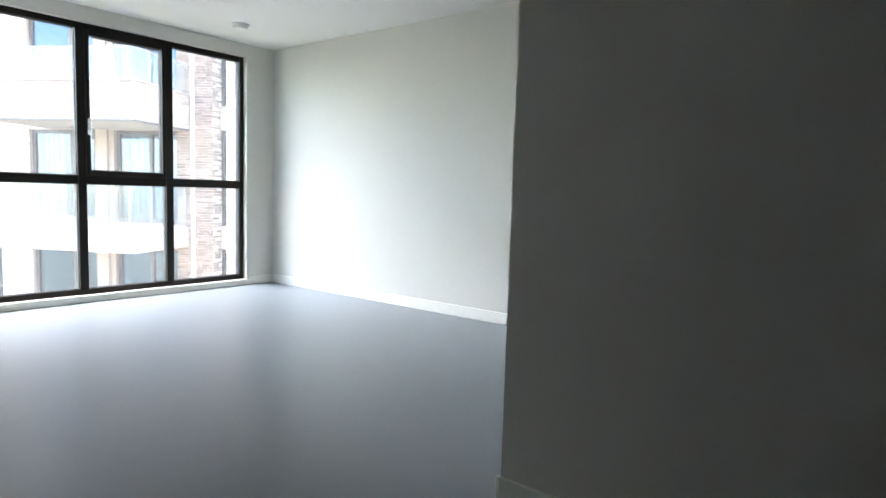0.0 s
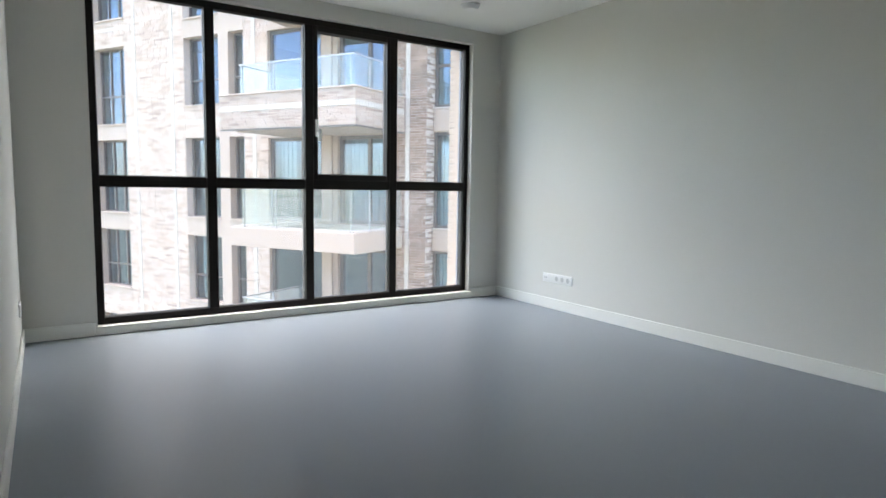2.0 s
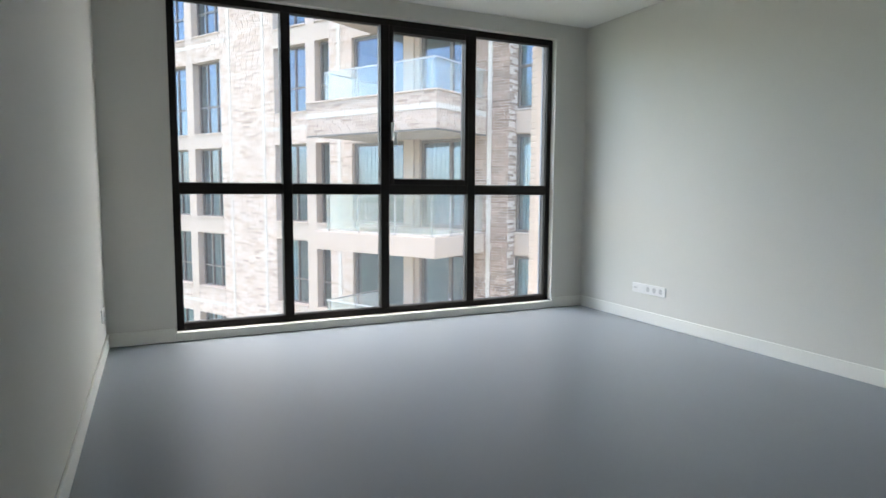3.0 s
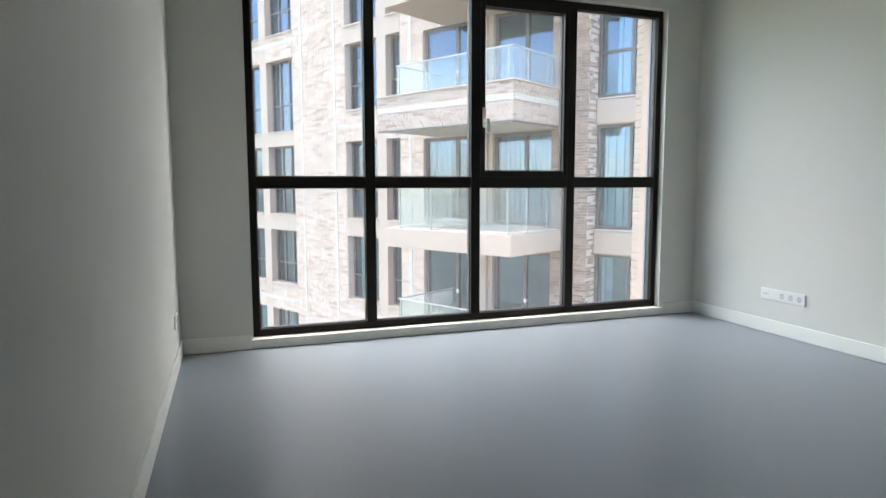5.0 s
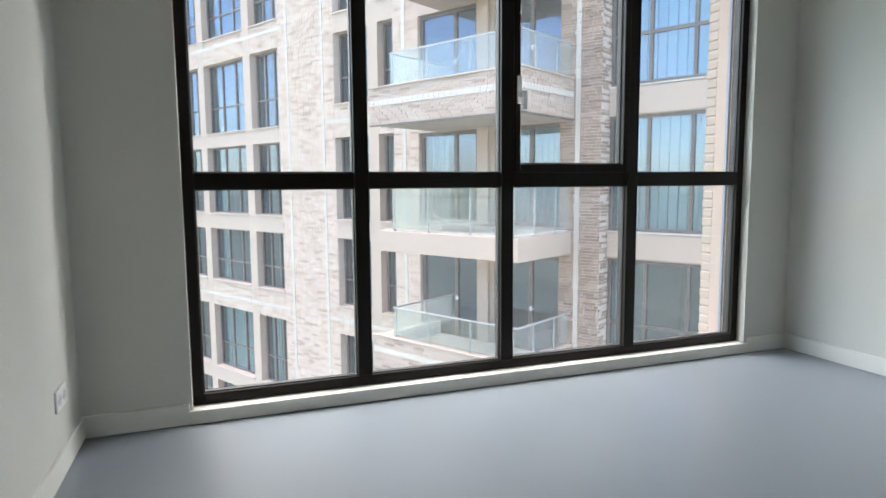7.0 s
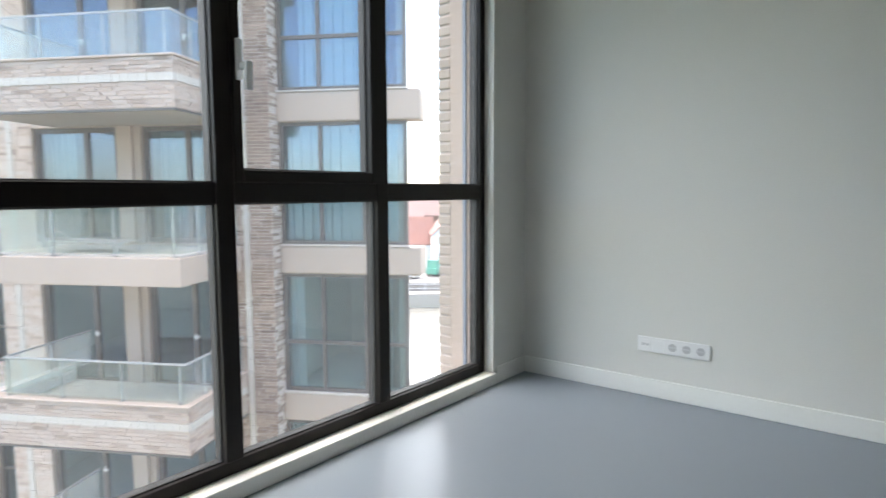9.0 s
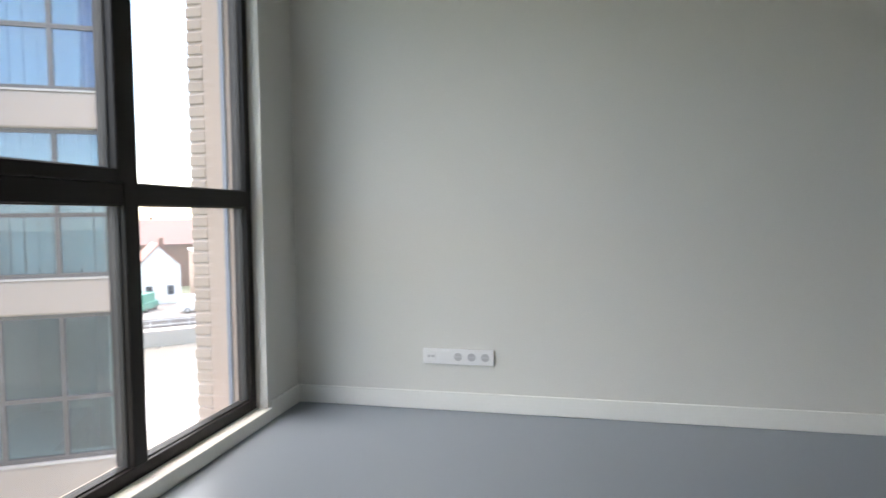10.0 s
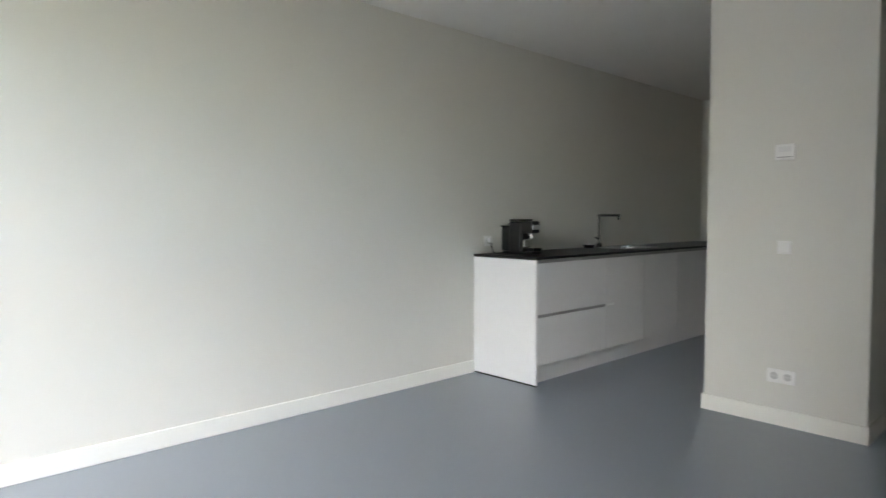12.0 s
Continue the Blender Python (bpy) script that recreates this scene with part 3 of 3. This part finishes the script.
for u0, u1, rows, ups in COLS:
    z = ZB
    for z0, z1 in rows:
        big = (z0 - z) > 0.7 and rows is not ROWS_D
        fill(u0, u1, z, z0, big)
        z = z1
    fill(u0, u1, z, ZT, rows is not ROWS_D)
for u0, u1 in ((-21.57, -21.15), (-18.45, -18.03), (-12.12, -11.72), (-8.29, -7.76), (-5.96, -5.40)):
    fill(u0, u1, ZB, ZT, False)
STRIPS = [(-25.52, -25.41), (-23.75, -23.64), (-15.96, -15.85), (-14.19, -14.08), (-10.80, -10.66)]
for u0, u1 in ((-30.0, -27.48), (-26.00, -25.52), (-25.41, -23.75), (-23.64, -23.18), (-16.42, -15.96), (-15.85, -14.19), (-14.08, -13.60), (-11.12, -10.80), (-10.66, -10.20)):
    fill(u0, u1, ZB, ZT, True)
part("wall", boxes(*beige), BEIGE, bld, "smooth beige concrete bands and posts", F)
wallm = part("wall", boxes(*mortar), MORTAR, bld, "pale mortar behind the brick facing", F)
clipped = [(a0, a1, max(z0, -8.0), min(z1, 8.0)) for a0, a1, z0, z1 in brick_rects if max(z0, -8.0) < min(z1, 8.0)]
brick_stuff(laid(clipped, lambda a, d, z: (a, FY + 0.012 - d, z), rng), wallm, "mottled pale brown and grey brick facing")
# white upright strips, brick by brick
for u0, u1 in STRIPS:
    n = 71
    part("white_strip", boxes(*[(u0 + 0.003, u1 - 0.003, FY - 0.006, FY + TH, -8 + i * 16 / n + 0.004, -8 + (i + 1) * 16 / n - 0.004) for i in range(n)]), WHITEB, bld, "white glazed brick strip", F)
# white level bands on the brick spandrels
for u0, u1, z in ((-23.50, -16.10, -3.05), (-23.50, -16.10, 6.05), (-14.02, -10.86, 2.94), (-14.02, -10.86, -3.05)):
    part("white_band", boxes((u0, u1, FY - 0.010, FY + 0.02, z, z + 0.11)), WHITEB, bld, "", F)
for u0, u1, rows, ups in COLS:
    for z0, z1 in rows:
        if z1 < -7 or z0 > 8.2:
            continue
        bars = () if rows is ROWS_D else (z0 + 0.38 * (z1 - z0),)
        fw = far_window(u0, u1, z0, z1, FY + (0.10 if rows is ROWS_D else 0.24), ups, bars, w=0.10 if rows is ROWS_D else 0.06)
        if rows is ROWS_D:
            hu = ups[0] + 0.02
            part("door_handle", soften(boxes((hu - 0.018, hu + 0.018, FY + 0.075, FY + 0.099, z0 + 1.0, z0 + 1.12), (hu - 0.012, hu + 0.012, FY + 0.03, FY + 0.075, z0 + 1.06, z0 + 1.085), (hu - 0.012, hu + 0.11, FY + 0.025, FY + 0.045, z0 + 1.06, z0 + 1.085)), 0.003, 1), CARW, fw, "white balcony door handle", F)
        if rows is not ROWS_D:
            part("window_sill", boxes((u0 - 0.02, u1 + 0.02, FY - 0.045, FY + 0.24, z0 - 0.035, z0 + 0.012)), BEIGE, bld, "", F)

# raised cover strip on the post between the balcony doors
for z0, z1 in ((-5.7, -3.3), (-2.85, -0.43), (0.12, 2.43), (3.06, 5.37)):
    part("post_cover", soften(boxes((-8.14, -7.90, FY - 0.075, FY - 0.002, z0, z1)), 0.012, 1), BEIGE, bld, "raised beige cover strip", F)

# brick pier between the balconies and the glazed bay
PU0, PU1, PY = -5.94, -4.98, 7.285
S0, S1 = -5.57, -5.455      # white strip on the pier
pier = part("pier", boxes((PU0 + 0.012, S0, PY + 0.012, 8.3, ZB, ZT), (S1, PU1, PY + 0.012, 8.3, ZB, ZT), (S0, S1, PY + 0.03, 8.3, ZB, ZT)), MORTAR, bld, "brick pier with a white strip", F)
part("white_strip", boxes(*[(S0 + 0.002, S1 - 0.002, PY - 0.004, PY + 0.03, -8 + i * 0.225 + 0.005, -8 + (i + 1) * 0.225 - 0.005) for i in range(71)]), WHITEB, bld, "white glazed brick strip", F)
pier_lists = laid([(PU0, S0, -8, 8), (S1, PU1, -8, 8)], lambda a, d, z: (a, PY + 0.012 - d, z), rng)
pier_lists += laid([(PY, FY + 0.3, -8, 8)], lambda a, d, z: (PU0 + 0.012 - d, a, z), rng)
pier_lists += laid([(PY, 8.05, -8, 8)], lambda a, d, z: (PU1 - 0.012 + d, a, z), rng)

# glazed bay
CU0, CU1, CE = -4.98, -2.42, -2.15       # window reach, and the overhanging end of the spandrels
SP = [(-6.42, -5.85), (-3.47, -2.90), (-0.49, 0.06), (2.45, 3.02), (5.40, 5.97), (8.35, 8.90)]
for z0, z1 in SP:
    part("spandrel", soften(boxes((CU0, CE, CYF, CYF + 0.5, z0, z1)), 0.035, 2), BEIGE, bld, "smooth beige concrete spandrel", F)
    part("sill_strip", boxes((CU0, CU1 + 0.04, CYF - 0.02, CYF + 0.1, z1 + 0.001, z1 + 0.03)), WHITEB, bld, "", F)
for (a0, a1), (b0, b1) in zip(SP[:-1], SP[1:]):
    z0, z1 = a1 + 0.03, b0
    far_window(CU0 + 0.02, CU1, z0, z1, CYF + 0.07, (-4.14, -3.27), (z0 + 1.00,), "bay_window", 0.07)
    drawn = {0: (-4.9, 24), -1: (-4.9, 3), 1: (-4.6, 17)}.get(round(z0 / 2.95), (-4.6, 7))
    part("curtain", boxes(*[(drawn[0] + 0.1 * i, drawn[0] + 0.1 * i + 0.088, CYF + 0.30 + 0.035 * (i % 2), CYF + 0.32 + 0.035 * (i % 2), z0 + 0.02, z1) for i in range(drawn[1])]), CLOTH, bld, "pale sheer curtain", F)
# end wall of the building, running back at a slant
bm = bmesh.new()
vs = [bm.verts.new(p) for p in ((CU1 - 0.01, CYF + 0.16, ZB), (-4.3, 14.5, ZB), (-4.3, 14.5, ZT), (CU1 - 0.01, CYF + 0.16, ZT), (CU1 - 0.20, CYF + 0.16, ZB), (-4.5, 14.5, ZB), (-4.5, 14.5, ZT), (CU1 - 0.20, CYF + 0.16, ZT))]
for f in ((0, 1, 2, 3), (7, 6, 5, 4), (0, 3, 7, 4), (1, 5, 6, 2), (3, 2, 6, 7), (0, 4, 5, 1)):
    bm.faces.new([vs[i] for i in f])
part("wall", bm, BEIGE, bld, "beige end wall", F)

# rooms behind the glass
inner = []
for zf in (-11.8, -8.85, -5.90, -2.93, 0.04, 3.0, 5.95, 8.68):
    inner.append((-30, -5.0, 7.80, 12, zf - 0.45, zf - 0.03))
    inner.append((-4.95, -2.75, 8.12, 8.4, zf - 0.45, zf - 0.03))
    inner.append((-4.95, -3.7, 8.4, 11, zf - 0.45, zf - 0.03))
inner.append((-30, -3.62, 12.01, 12.2, ZB, ZT))
inner.append((-30.2, -30.01, 7.42, 12.2, ZB, ZT))
for u in (-24.6, -21.36, -18.24, -15.0, -11.9, -8.02, -5.05):
    inner.append((u - 0.1, u + 0.1, 7.80, 12, ZB, ZT))
part("inner_floor_and_wall", boxes(*inner), PLASTER, bld, "plain rooms behind the glass", F)
for u0, u1, zf in ((-21.0, -20.4, 0.04), (-21.0, -20.4, -2.93), (-17.9, -17.4, -5.9), (-17.0, -16.6, -5.9), (-21.0, -19.2, -5.9), (-13.4, -13.0, -2.93), (-7.6, -6.2, 0.04), (-10.1, -9.5, 0.04)):
    part("curtain", boxes(*[(u0 + 0.08 * i, u0 + 0.08 * i + 0.078, 7.84 + 0.03 * (i % 2), 7.86 + 0.03 * (i % 2), zf, zf + 2.4) for i in range(int((u1 - u0) / 0.08))]), CLOTH, bld, "pale sheer curtain", F)
part("roof", boxes((-30, -4.4, 7.25, 14.5, ZT + 0.005, ZT + 0.4)), SOFFIT, bld, "unseen flat grey roof on the raised wall top", F)

# ---- balconies
U0, U1 = -9.70, -5.60
R0 = -9.10                     # outer end of the glass balustrades


def glass_rail(parent, z0, z1, base):
    """Glass balustrade with slim posts and a thin top rail on the front and both ends."""
    y = BYF + 0.06
    for a, b in ((R0 + 0.01, -7.97), (-7.95, -6.82), (-6.80, U1 - 0.06)):
        p = part("rail_pane", boxes((a, b, y, y + 0.012, base, z1 - 0.012)), RAILGLASS, parent, "clear glass balustrade pane", F)
        p.visible_shadow = False
    for u, e in ((R0 + 0.015, FY - 0.05), (U1 - 0.065, PY - 0.05)):
        p = part("rail_pane", boxes((u, u + 0.012, y + 0.02, e, base, z1 - 0.012)), RAILGLASS, parent, "clear glass balustrade pane", F)
        p.visible_shadow = False
    part("top_rail", boxes((R0, U1 - 0.05, y - 0.008, y + 0.022, z1 - 0.012, z1 + 0.018), (R0 + 0.005, R0 + 0.035, y + 0.022, FY - 0.02, z1 - 0.012, z1 + 0.018), (U1 - 0.08, U1 - 0.05, y + 0.022, PY - 0.02, z1 - 0.012, z1 + 0.018)), RAILM, parent, "slim metal top rail", F)
    spots = [(u, y + 0.016) for u in (R0 + 0.05, -8.02, -6.87, -5.80)] + [(U1 - 0.10, 5.9), (U1 - 0.10, 6.7), (R0 + 0.04, 6.3)]
    for u, v in spots:
        p = part("post", boxes((u, u + 0.022, v, v + 0.034, z0 + 0.012, z1 - 0.012)), RAILM, parent, "", F)
        part("post_foot", soften(boxes((u - 0.02, u + 0.042, v - 0.02, v + 0.054, z0, z0 + 0.014)), 0.003, 1), FARFRAME, p, "dark foot plate", F)


for zs in (2.445, -3.24):
    bal = part("balcony", boxes((U0 + 0.012, U1 - 0.012, BYF + 0.012, BYF + 0.20, zs + 0.02, zs + 0.80), (U0 + 0.012, U0 + 0.20, BYF + 0.20, FY - 0.002, zs + 0.02, zs + 0.80), (U1 - 0.20, U1 - 0.012, BYF + 0.20, PY - 0.004, zs + 0.02, zs + 0.80)),
               MORTAR, bld, "balcony with a brick parapet", F)
    part("soffit", boxes((U0 + 0.02, U1 - 0.02, BYF + 0.02, FY - 0.002, zs - 0.005, zs + 0.018), (U0 + 0.2, U1 - 0.2, BYF + 0.2, FY - 0.002, zs + 0.019, zs + 0.45)), SOFFIT, bal, "grey balcony underside", F)
    part("coping", soften(boxes((U0 - 0.03, U1 + 0.03, BYF - 0.03, BYF + 0.23, zs + 0.802, zs + 0.840), (U1 - 0.23, U1 + 0.03, BYF + 0.231, PY - 0.004, zs + 0.802, zs + 0.840)), 0.006, 1), BEIGE, bal, "beige coping", F)
    # Added pale lining and light deck brighten the dark reflection in the glass.
    part("lining", boxes((U0 + 0.205, U1 - 0.205, BYF + 0.203, BYF + 0.213, zs + 0.476, zs + 0.795), (U0 + 0.203, U0 + 0.213, BYF + 0.214, FY - 0.004, zs + 0.476, zs + 0.795)), RENDERW, bal, "added pale inner lining that brightens the reflection in the door glass", F)
    part("deck", boxes((U0 + 0.204, U1 - 0.204, BYF + 0.204, FY - 0.004, zs + 0.452, zs + 0.474)), WHITEB, bal, "pale tiled balcony deck", F)
    part("drip_edge", boxes((U0 - 0.004, U1 + 0.004, BYF - 0.008, BYF + 0.05, zs - 0.040, zs - 0.006), (U1 - 0.05, U1 + 0.004, BYF + 0.051, PY - 0.004, zs - 0.040, zs - 0.006)), FARFRAME, bal, "thin dark metal drip edge", F)
    lists = laid([(U0, U1, zs, zs + 0.415), (U0, U1, zs + 0.545, zs + 0.80)], lambda a, d, z: (a, BYF + 0.012 - d, z), rng)
    lists += laid([(BYF, PY - 0.004, zs, zs + 0.415), (BYF, PY - 0.004, zs + 0.545, zs + 0.80)], lambda a, d, z: (U1 - 0.012 + d, a, z), rng)
    brick_stuff(lists, bal, "mottled brick facing of the parapet", BRICKP)
    nb = 27
    du = (U1 - U0) / nb
    part("white_course", boxes(*[(U0 + i * du + 0.003, U0 + (i + 1) * du - 0.003, BYF - 0.014, BYF + 0.03, zs + 0.418, zs + 0.542) for i in range(nb)],
                               *[(U1 - 0.03, U1 + 0.014, BYF + 0.032 + i * 0.11, BYF + 0.032 + i * 0.11 + 0.104, zs + 0.418, zs + 0.542) for i in range(18)]), WHITEB, bal, "white upright brick course", F)
    glass_rail(bal, zs + 0.841, zs + 1.52, zs + 0.86)
for zs in (-0.42, 5.38, -6.22):
    bal = part("balcony", soften(boxes((U0 + 0.24, U1 - 0.03, BYF, PY - 0.004, zs, zs + 0.47), (U0 + 0.24, PU0 - 0.02, PY - 0.004, FY - 0.002, zs, zs + 0.47)), 0.01, 1), BEIGE, bld, "balcony slab with a smooth beige edge", F)
    part("deck", boxes((U0 + 0.30, U1 - 0.10, BYF + 0.12, PY - 0.01, zs + 0.471, zs + 0.50)), WHITEB, bal, "pale tiled balcony deck", F)
    glass_rail(bal, zs + 0.471, zs + 1.52, zs + 0.53)

# low lounger on the open balcony
fch = F @ pose(-7.80, 5.95, 0.08)
ch = thing("sun_lounger", fch, "low grey tubular sun lounger standing on the balcony", "lounger")
for sy in (-0.28, 0.28):
    bm = bmesh.new()
    rod(bm, (-0.62, sy, 0.20), (0.88, sy, 0.17), 0.014, 0.014, 10)
    part("side_rail", bm, RAILM, ch, "", fch)
    bm = bmesh.new()
    rod(bm, (-0.62, sy, 0.20), (-0.86, sy, 0.34), 0.014, 0.014, 10)
    part("head_rail", bm, RAILM, ch, "", fch)
    for x in (-0.55, 0.78):
        bm = bmesh.new()
        rod(bm, (x - 0.05, sy, 0.0), (x, sy, 0.19), 0.012, 0.012, 8)
        part("leg", bm, RAILM, ch, "", fch)
part("sling", soften(boxes((-0.60, 0.86, -0.265, 0.265, 0.180, 0.188)), 0.003, 1), SOFFIT, ch, "grey fabric sling", fch)

# ---------------------------------------------------------------- ground and town beyond
G = -13.0
structure("ground", boxes((-900, 900, -900, 900, G - 1.0, G)), GROUNDM, "grey-green ground that reaches the horizon", "ground")
T = pose(0, 0, 0, 0, 0, -48)   # y runs out towards the town, x to its right
structure("water", boxes((-60, 60, 40, 70, G + 0.02, G + 0.05)), WATERM, "pale canal water reflecting a white sky", "water", T)
structure("pavement", boxes((-60, 60, 8, 39.6, G + 0.01, G + 0.4)), QUAYM, "pale paved quay beside the canal", "pavement", T)
structure("quay_wall", boxes((-60, 60, 70.2, 72.5, G + 0.004, G + 1.7)), QUAYM, "pale stone quay wall across the water", "wall", T)
structure("road", boxes((-60, 60, 72.7, 85.9, G + 0.006, G + 2.7)), ROADM, "pale brick-paved road on the far quay", "road", T)


def house(x, y, w, d, h, r, wall, label, turn=0, tile=ROOFTILE):
    """A gabled house, its gable to the canal."""
    m = T @ pose(x, y, G, 0, 0, turn)
    t = thing("house", m, label, "house", "houses on the quay")
    part("wall", boxes((-w / 2, w / 2, 0, d, 0, h)), wall, t, "", m)
    bm = bmesh.new()
    v = [bm.verts.new(p) for p in ((-w / 2, 0, h), (w / 2, 0, h), (0, 0, h + r), (-w / 2, d, h), (w / 2, d, h), (0, d, h + r))]
    for f in ((0, 1, 2), (3, 5, 4), (0, 2, 5, 3), (1, 4, 5, 2), (0, 3, 4, 1)):
        bm.faces.new([v[i] for i in f])
    part("gable", bm, wall, t, "", m)
    for s in (-1, 1):
        bm = bmesh.new()
        k = 0.18
        v = [bm.verts.new(p) for p in ((s * (w / 2 + 0.3), -0.3, h - 0.25), (0, -0.3, h + r + k * 0.4), (0, d + 0.3, h + r + k * 0.4), (s * (w / 2 + 0.3), d + 0.3, h - 0.25),
                                       (s * (w / 2 + 0.3), -0.3, h - 0.25 + k), (0, -0.3, h + r + k * 1.6), (0, d + 0.3, h + r + k * 1.6), (s * (w / 2 + 0.3), d + 0.3, h - 0.25 + k))]
        for f in ((0, 1, 2, 3), (7, 6, 5, 4), (0, 4, 5, 1), (1, 5, 6, 2), (2, 6, 7, 3), (3, 7, 4, 0)):
            bm.faces.new([v[i] for i in f])
        part("roof", bm, tile, t, "red tiled roof slope", m)
    part("chimney", boxes((w * 0.12, w * 0.12 + 0.6, d * 0.6, d * 0.6 + 0.6, h + r * 0.5, h + r + 0.9)), BROWNB, t, "", m)
    for j in range(int(h // 2.9)):
        for i in range(max(2, int(w // 2.2))):
            n = max(2, int(w // 2.2))
            cx = (i + 0.5) / n * w - w / 2
            p = part("window", boxes((cx - 0.5, cx + 0.5, -0.05, 0.05, j * 2.9 + 0.9, j * 2.9 + 2.3)), CARW, t, "white window frame", m)
            part("pane", boxes((cx - 0.42, cx + 0.42, -0.07, -0.045, j * 2.9 + 0.98, j * 2.9 + 2.22)), CARD, p, "", m)
    return t


def car(m, paint, label, tall=0.0):
    t = thing("van" if tall else "car", m, label, "van" if tall else "car", "vehicles on the quay")
    part("body", soften(boxes((-2.1, 2.1, -0.85, 0.85, 0.28, 0.85 + tall * 0.4)), 0.12), paint, t, "", m)
    bm = boxes((-1.5 - tall * 0.4, 1.1 + tall * 0.3, -0.75, 0.75, 0.83, 1.42 + tall))
    for v in bm.verts:
        if v.co.z > 1.2 and not tall:
            v.co.x *= 0.72
            v.co.y *= 0.88
    part("cabin", soften(bm, 0.06), paint if tall else CARD, t, "", m)
    for x in (-1.3, 1.3):
        for s in (-1, 1):
            bm = bmesh.new()
            rod(bm, (x, s * 0.68, 0.32), (x, s * 0.88, 0.32), 0.32, 0.32, 16)
            w = part("wheel", bm, TYRE, t, "", m)
            bm = bmesh.new()
            rod(bm, (x, s * 0.86, 0.32), (x, s * 0.892, 0.32), 0.19, 0.19, 12)
            part("rim", bm, CHROME, w, "", m)
    return t


house(6.3, 86, 5.2, 12, 7.8, 2.6, RENDERW, "narrow white rendered gabled house with red tiled roof")
house(4.0, 96.5, 8, 14, 6.0, 3.8, RENDERW, "white house with its red tiled roof slope to the canal", 90)
house(26.5, 90, 10, 12, 6.6, 3.8, RENDERW, "pale rendered house with red tiled roof")
house(38.5, 92, 12, 12, 6.4, 4.2, BROWNB, "brown brick house with red tiled roof")
house(-24, 98, 14, 12, 6.2, 4.4, BROWNB, "brown brick house with red tiled roof")
fm = T @ pose(16.2, 87, G)
flat = thing("flat_roofed_house", fm, "beige flat-roofed house with white window frames", "house", "houses on the quay")
part("wall", boxes((-4.6, 4.6, 0, 12, 0, 9.2)), BEIGE, flat, "", fm)
part("roof", boxes((-4.8, 4.8, -0.2, 12.2, 9.2, 9.5)), RENDERW, flat, "white roof edge", fm)
for j in range(3):
    for k in range(3):
        fw = part("window", boxes((-3.9 + k * 2.9, -2.1 + k * 2.9, -0.06, 0.05, 0.9 + j * 2.95, 2.5 + j * 2.95)), CARW, flat, "white window frame", fm)
        part("pane", boxes((-3.8 + k * 2.9, -2.2 + k * 2.9, -0.08, -0.055, 1.0 + j * 2.95, 2.4 + j * 2.95)), CARD, fw, "", fm)
for i in range(10):
    house(-40 + i * 14.5, 130 + (i % 3) * 9, 11, 13.8, 8.2 + (i % 3) * 0.7, 4.6, (BROWNB, RENDERW)[i % 2], "distant house with a red tiled roof, paled for haze", 90, HAZETILE)
car(T @ pose(4.0, 80, G + 2.7, 0, 0, 62), CARG, "green delivery van parked on the quay", 0.8)
car(T @ pose(-0.6, 77, G + 2.7), CARW, "white car parked on the quay")
car(T @ pose(9.6, 76, G + 2.7), CARW, "white van parked on the quay", 0.7)
for x, c in ((14.5, CARD), (20.5, CARW), (26.0, CARD), (32, CARW)):
    car(T @ pose(x, 77, G + 2.7), c, "white car parked on the quay" if c is CARW else "dark car parked on the quay")
rl = thing("quay_railing", T @ pose(0, 71.2, G + 1.7), "white metal railing along the far quay", "railing")
for i in range(41):
    part("post", boxes((-30 + i * 2 - 0.04, -30 + i * 2 + 0.04, 71.16, 71.24, G + 1.7, G + 2.8)), CARW, rl, "", T)
for z in (2.2, 2.74):
    part("rail", boxes((-30, 50, 71.17, 71.23, G + z, G + z + 0.06)), CARW, rl, "", T)

# ---------------------------------------------------------------- single bricks, last
# jamb of our own facade, course by course
jamb = part("jamb_backing", boxes((WX1 + 0.002, WX1 + 0.13, 0.296, OUT - 0.006, -0.4, 3.0)), MORTAR, None)
tagged(jamb, "mortar core of the brick jamb outside our window", "wall", "", "structure")
mj = [mesh_of("brick", soften(boxes((0, 0.13, 0, 0.092, 0, 0.0485)), 0.004, 1), JAMBB), mesh_of("brick", soften(boxes((0, 0.13, 0.0, 0.089, 0, 0.0485)), 0.005, 1), JAMBB)]
for k in range(52):
    ob = new("brick", mj[k % 2])
    ob.parent = jamb
    ob.location = (WX1 - 0.006 + rng.uniform(-0.0015, 0.0015), 0.297 + rng.uniform(0, 0.003), -0.3 + k * 0.0605)
    ob.rotation_euler = (0, 0, rng.uniform(-0.01, 0.01))
# pier bricks nearest to the room
picked = [c for c in pier_lists if -1.2 < c[0][2] < 3.0 and abs(c[4][1] - PY) < 0.03][:290]
keys = {tuple(c[4]) for c in picked}
brick_stuff([c for c in pier_lists if tuple(c[4]) not in keys], pier, "mottled brick facing of the pier", BRICKB)
shared = {}
for c in picked:
    w = round((c[1][0] - c[0][0]) / 0.04) * 0.04
    if w < 0.03:
        w = 0.04
    hgt = c[2][2] - c[1][2]
    if w not in shared:
        shared[w] = mesh_of("brick", boxes((0, 1, -0.012, 0.0, 0, hgt)), BRICK1)
    ob = new("brick", shared[w])
    ob.parent = pier
    ob.location = (c[0][0], PY + 0.012, c[0][2])
    ob.scale = (c[1][0] - c[0][0], 1, 1)
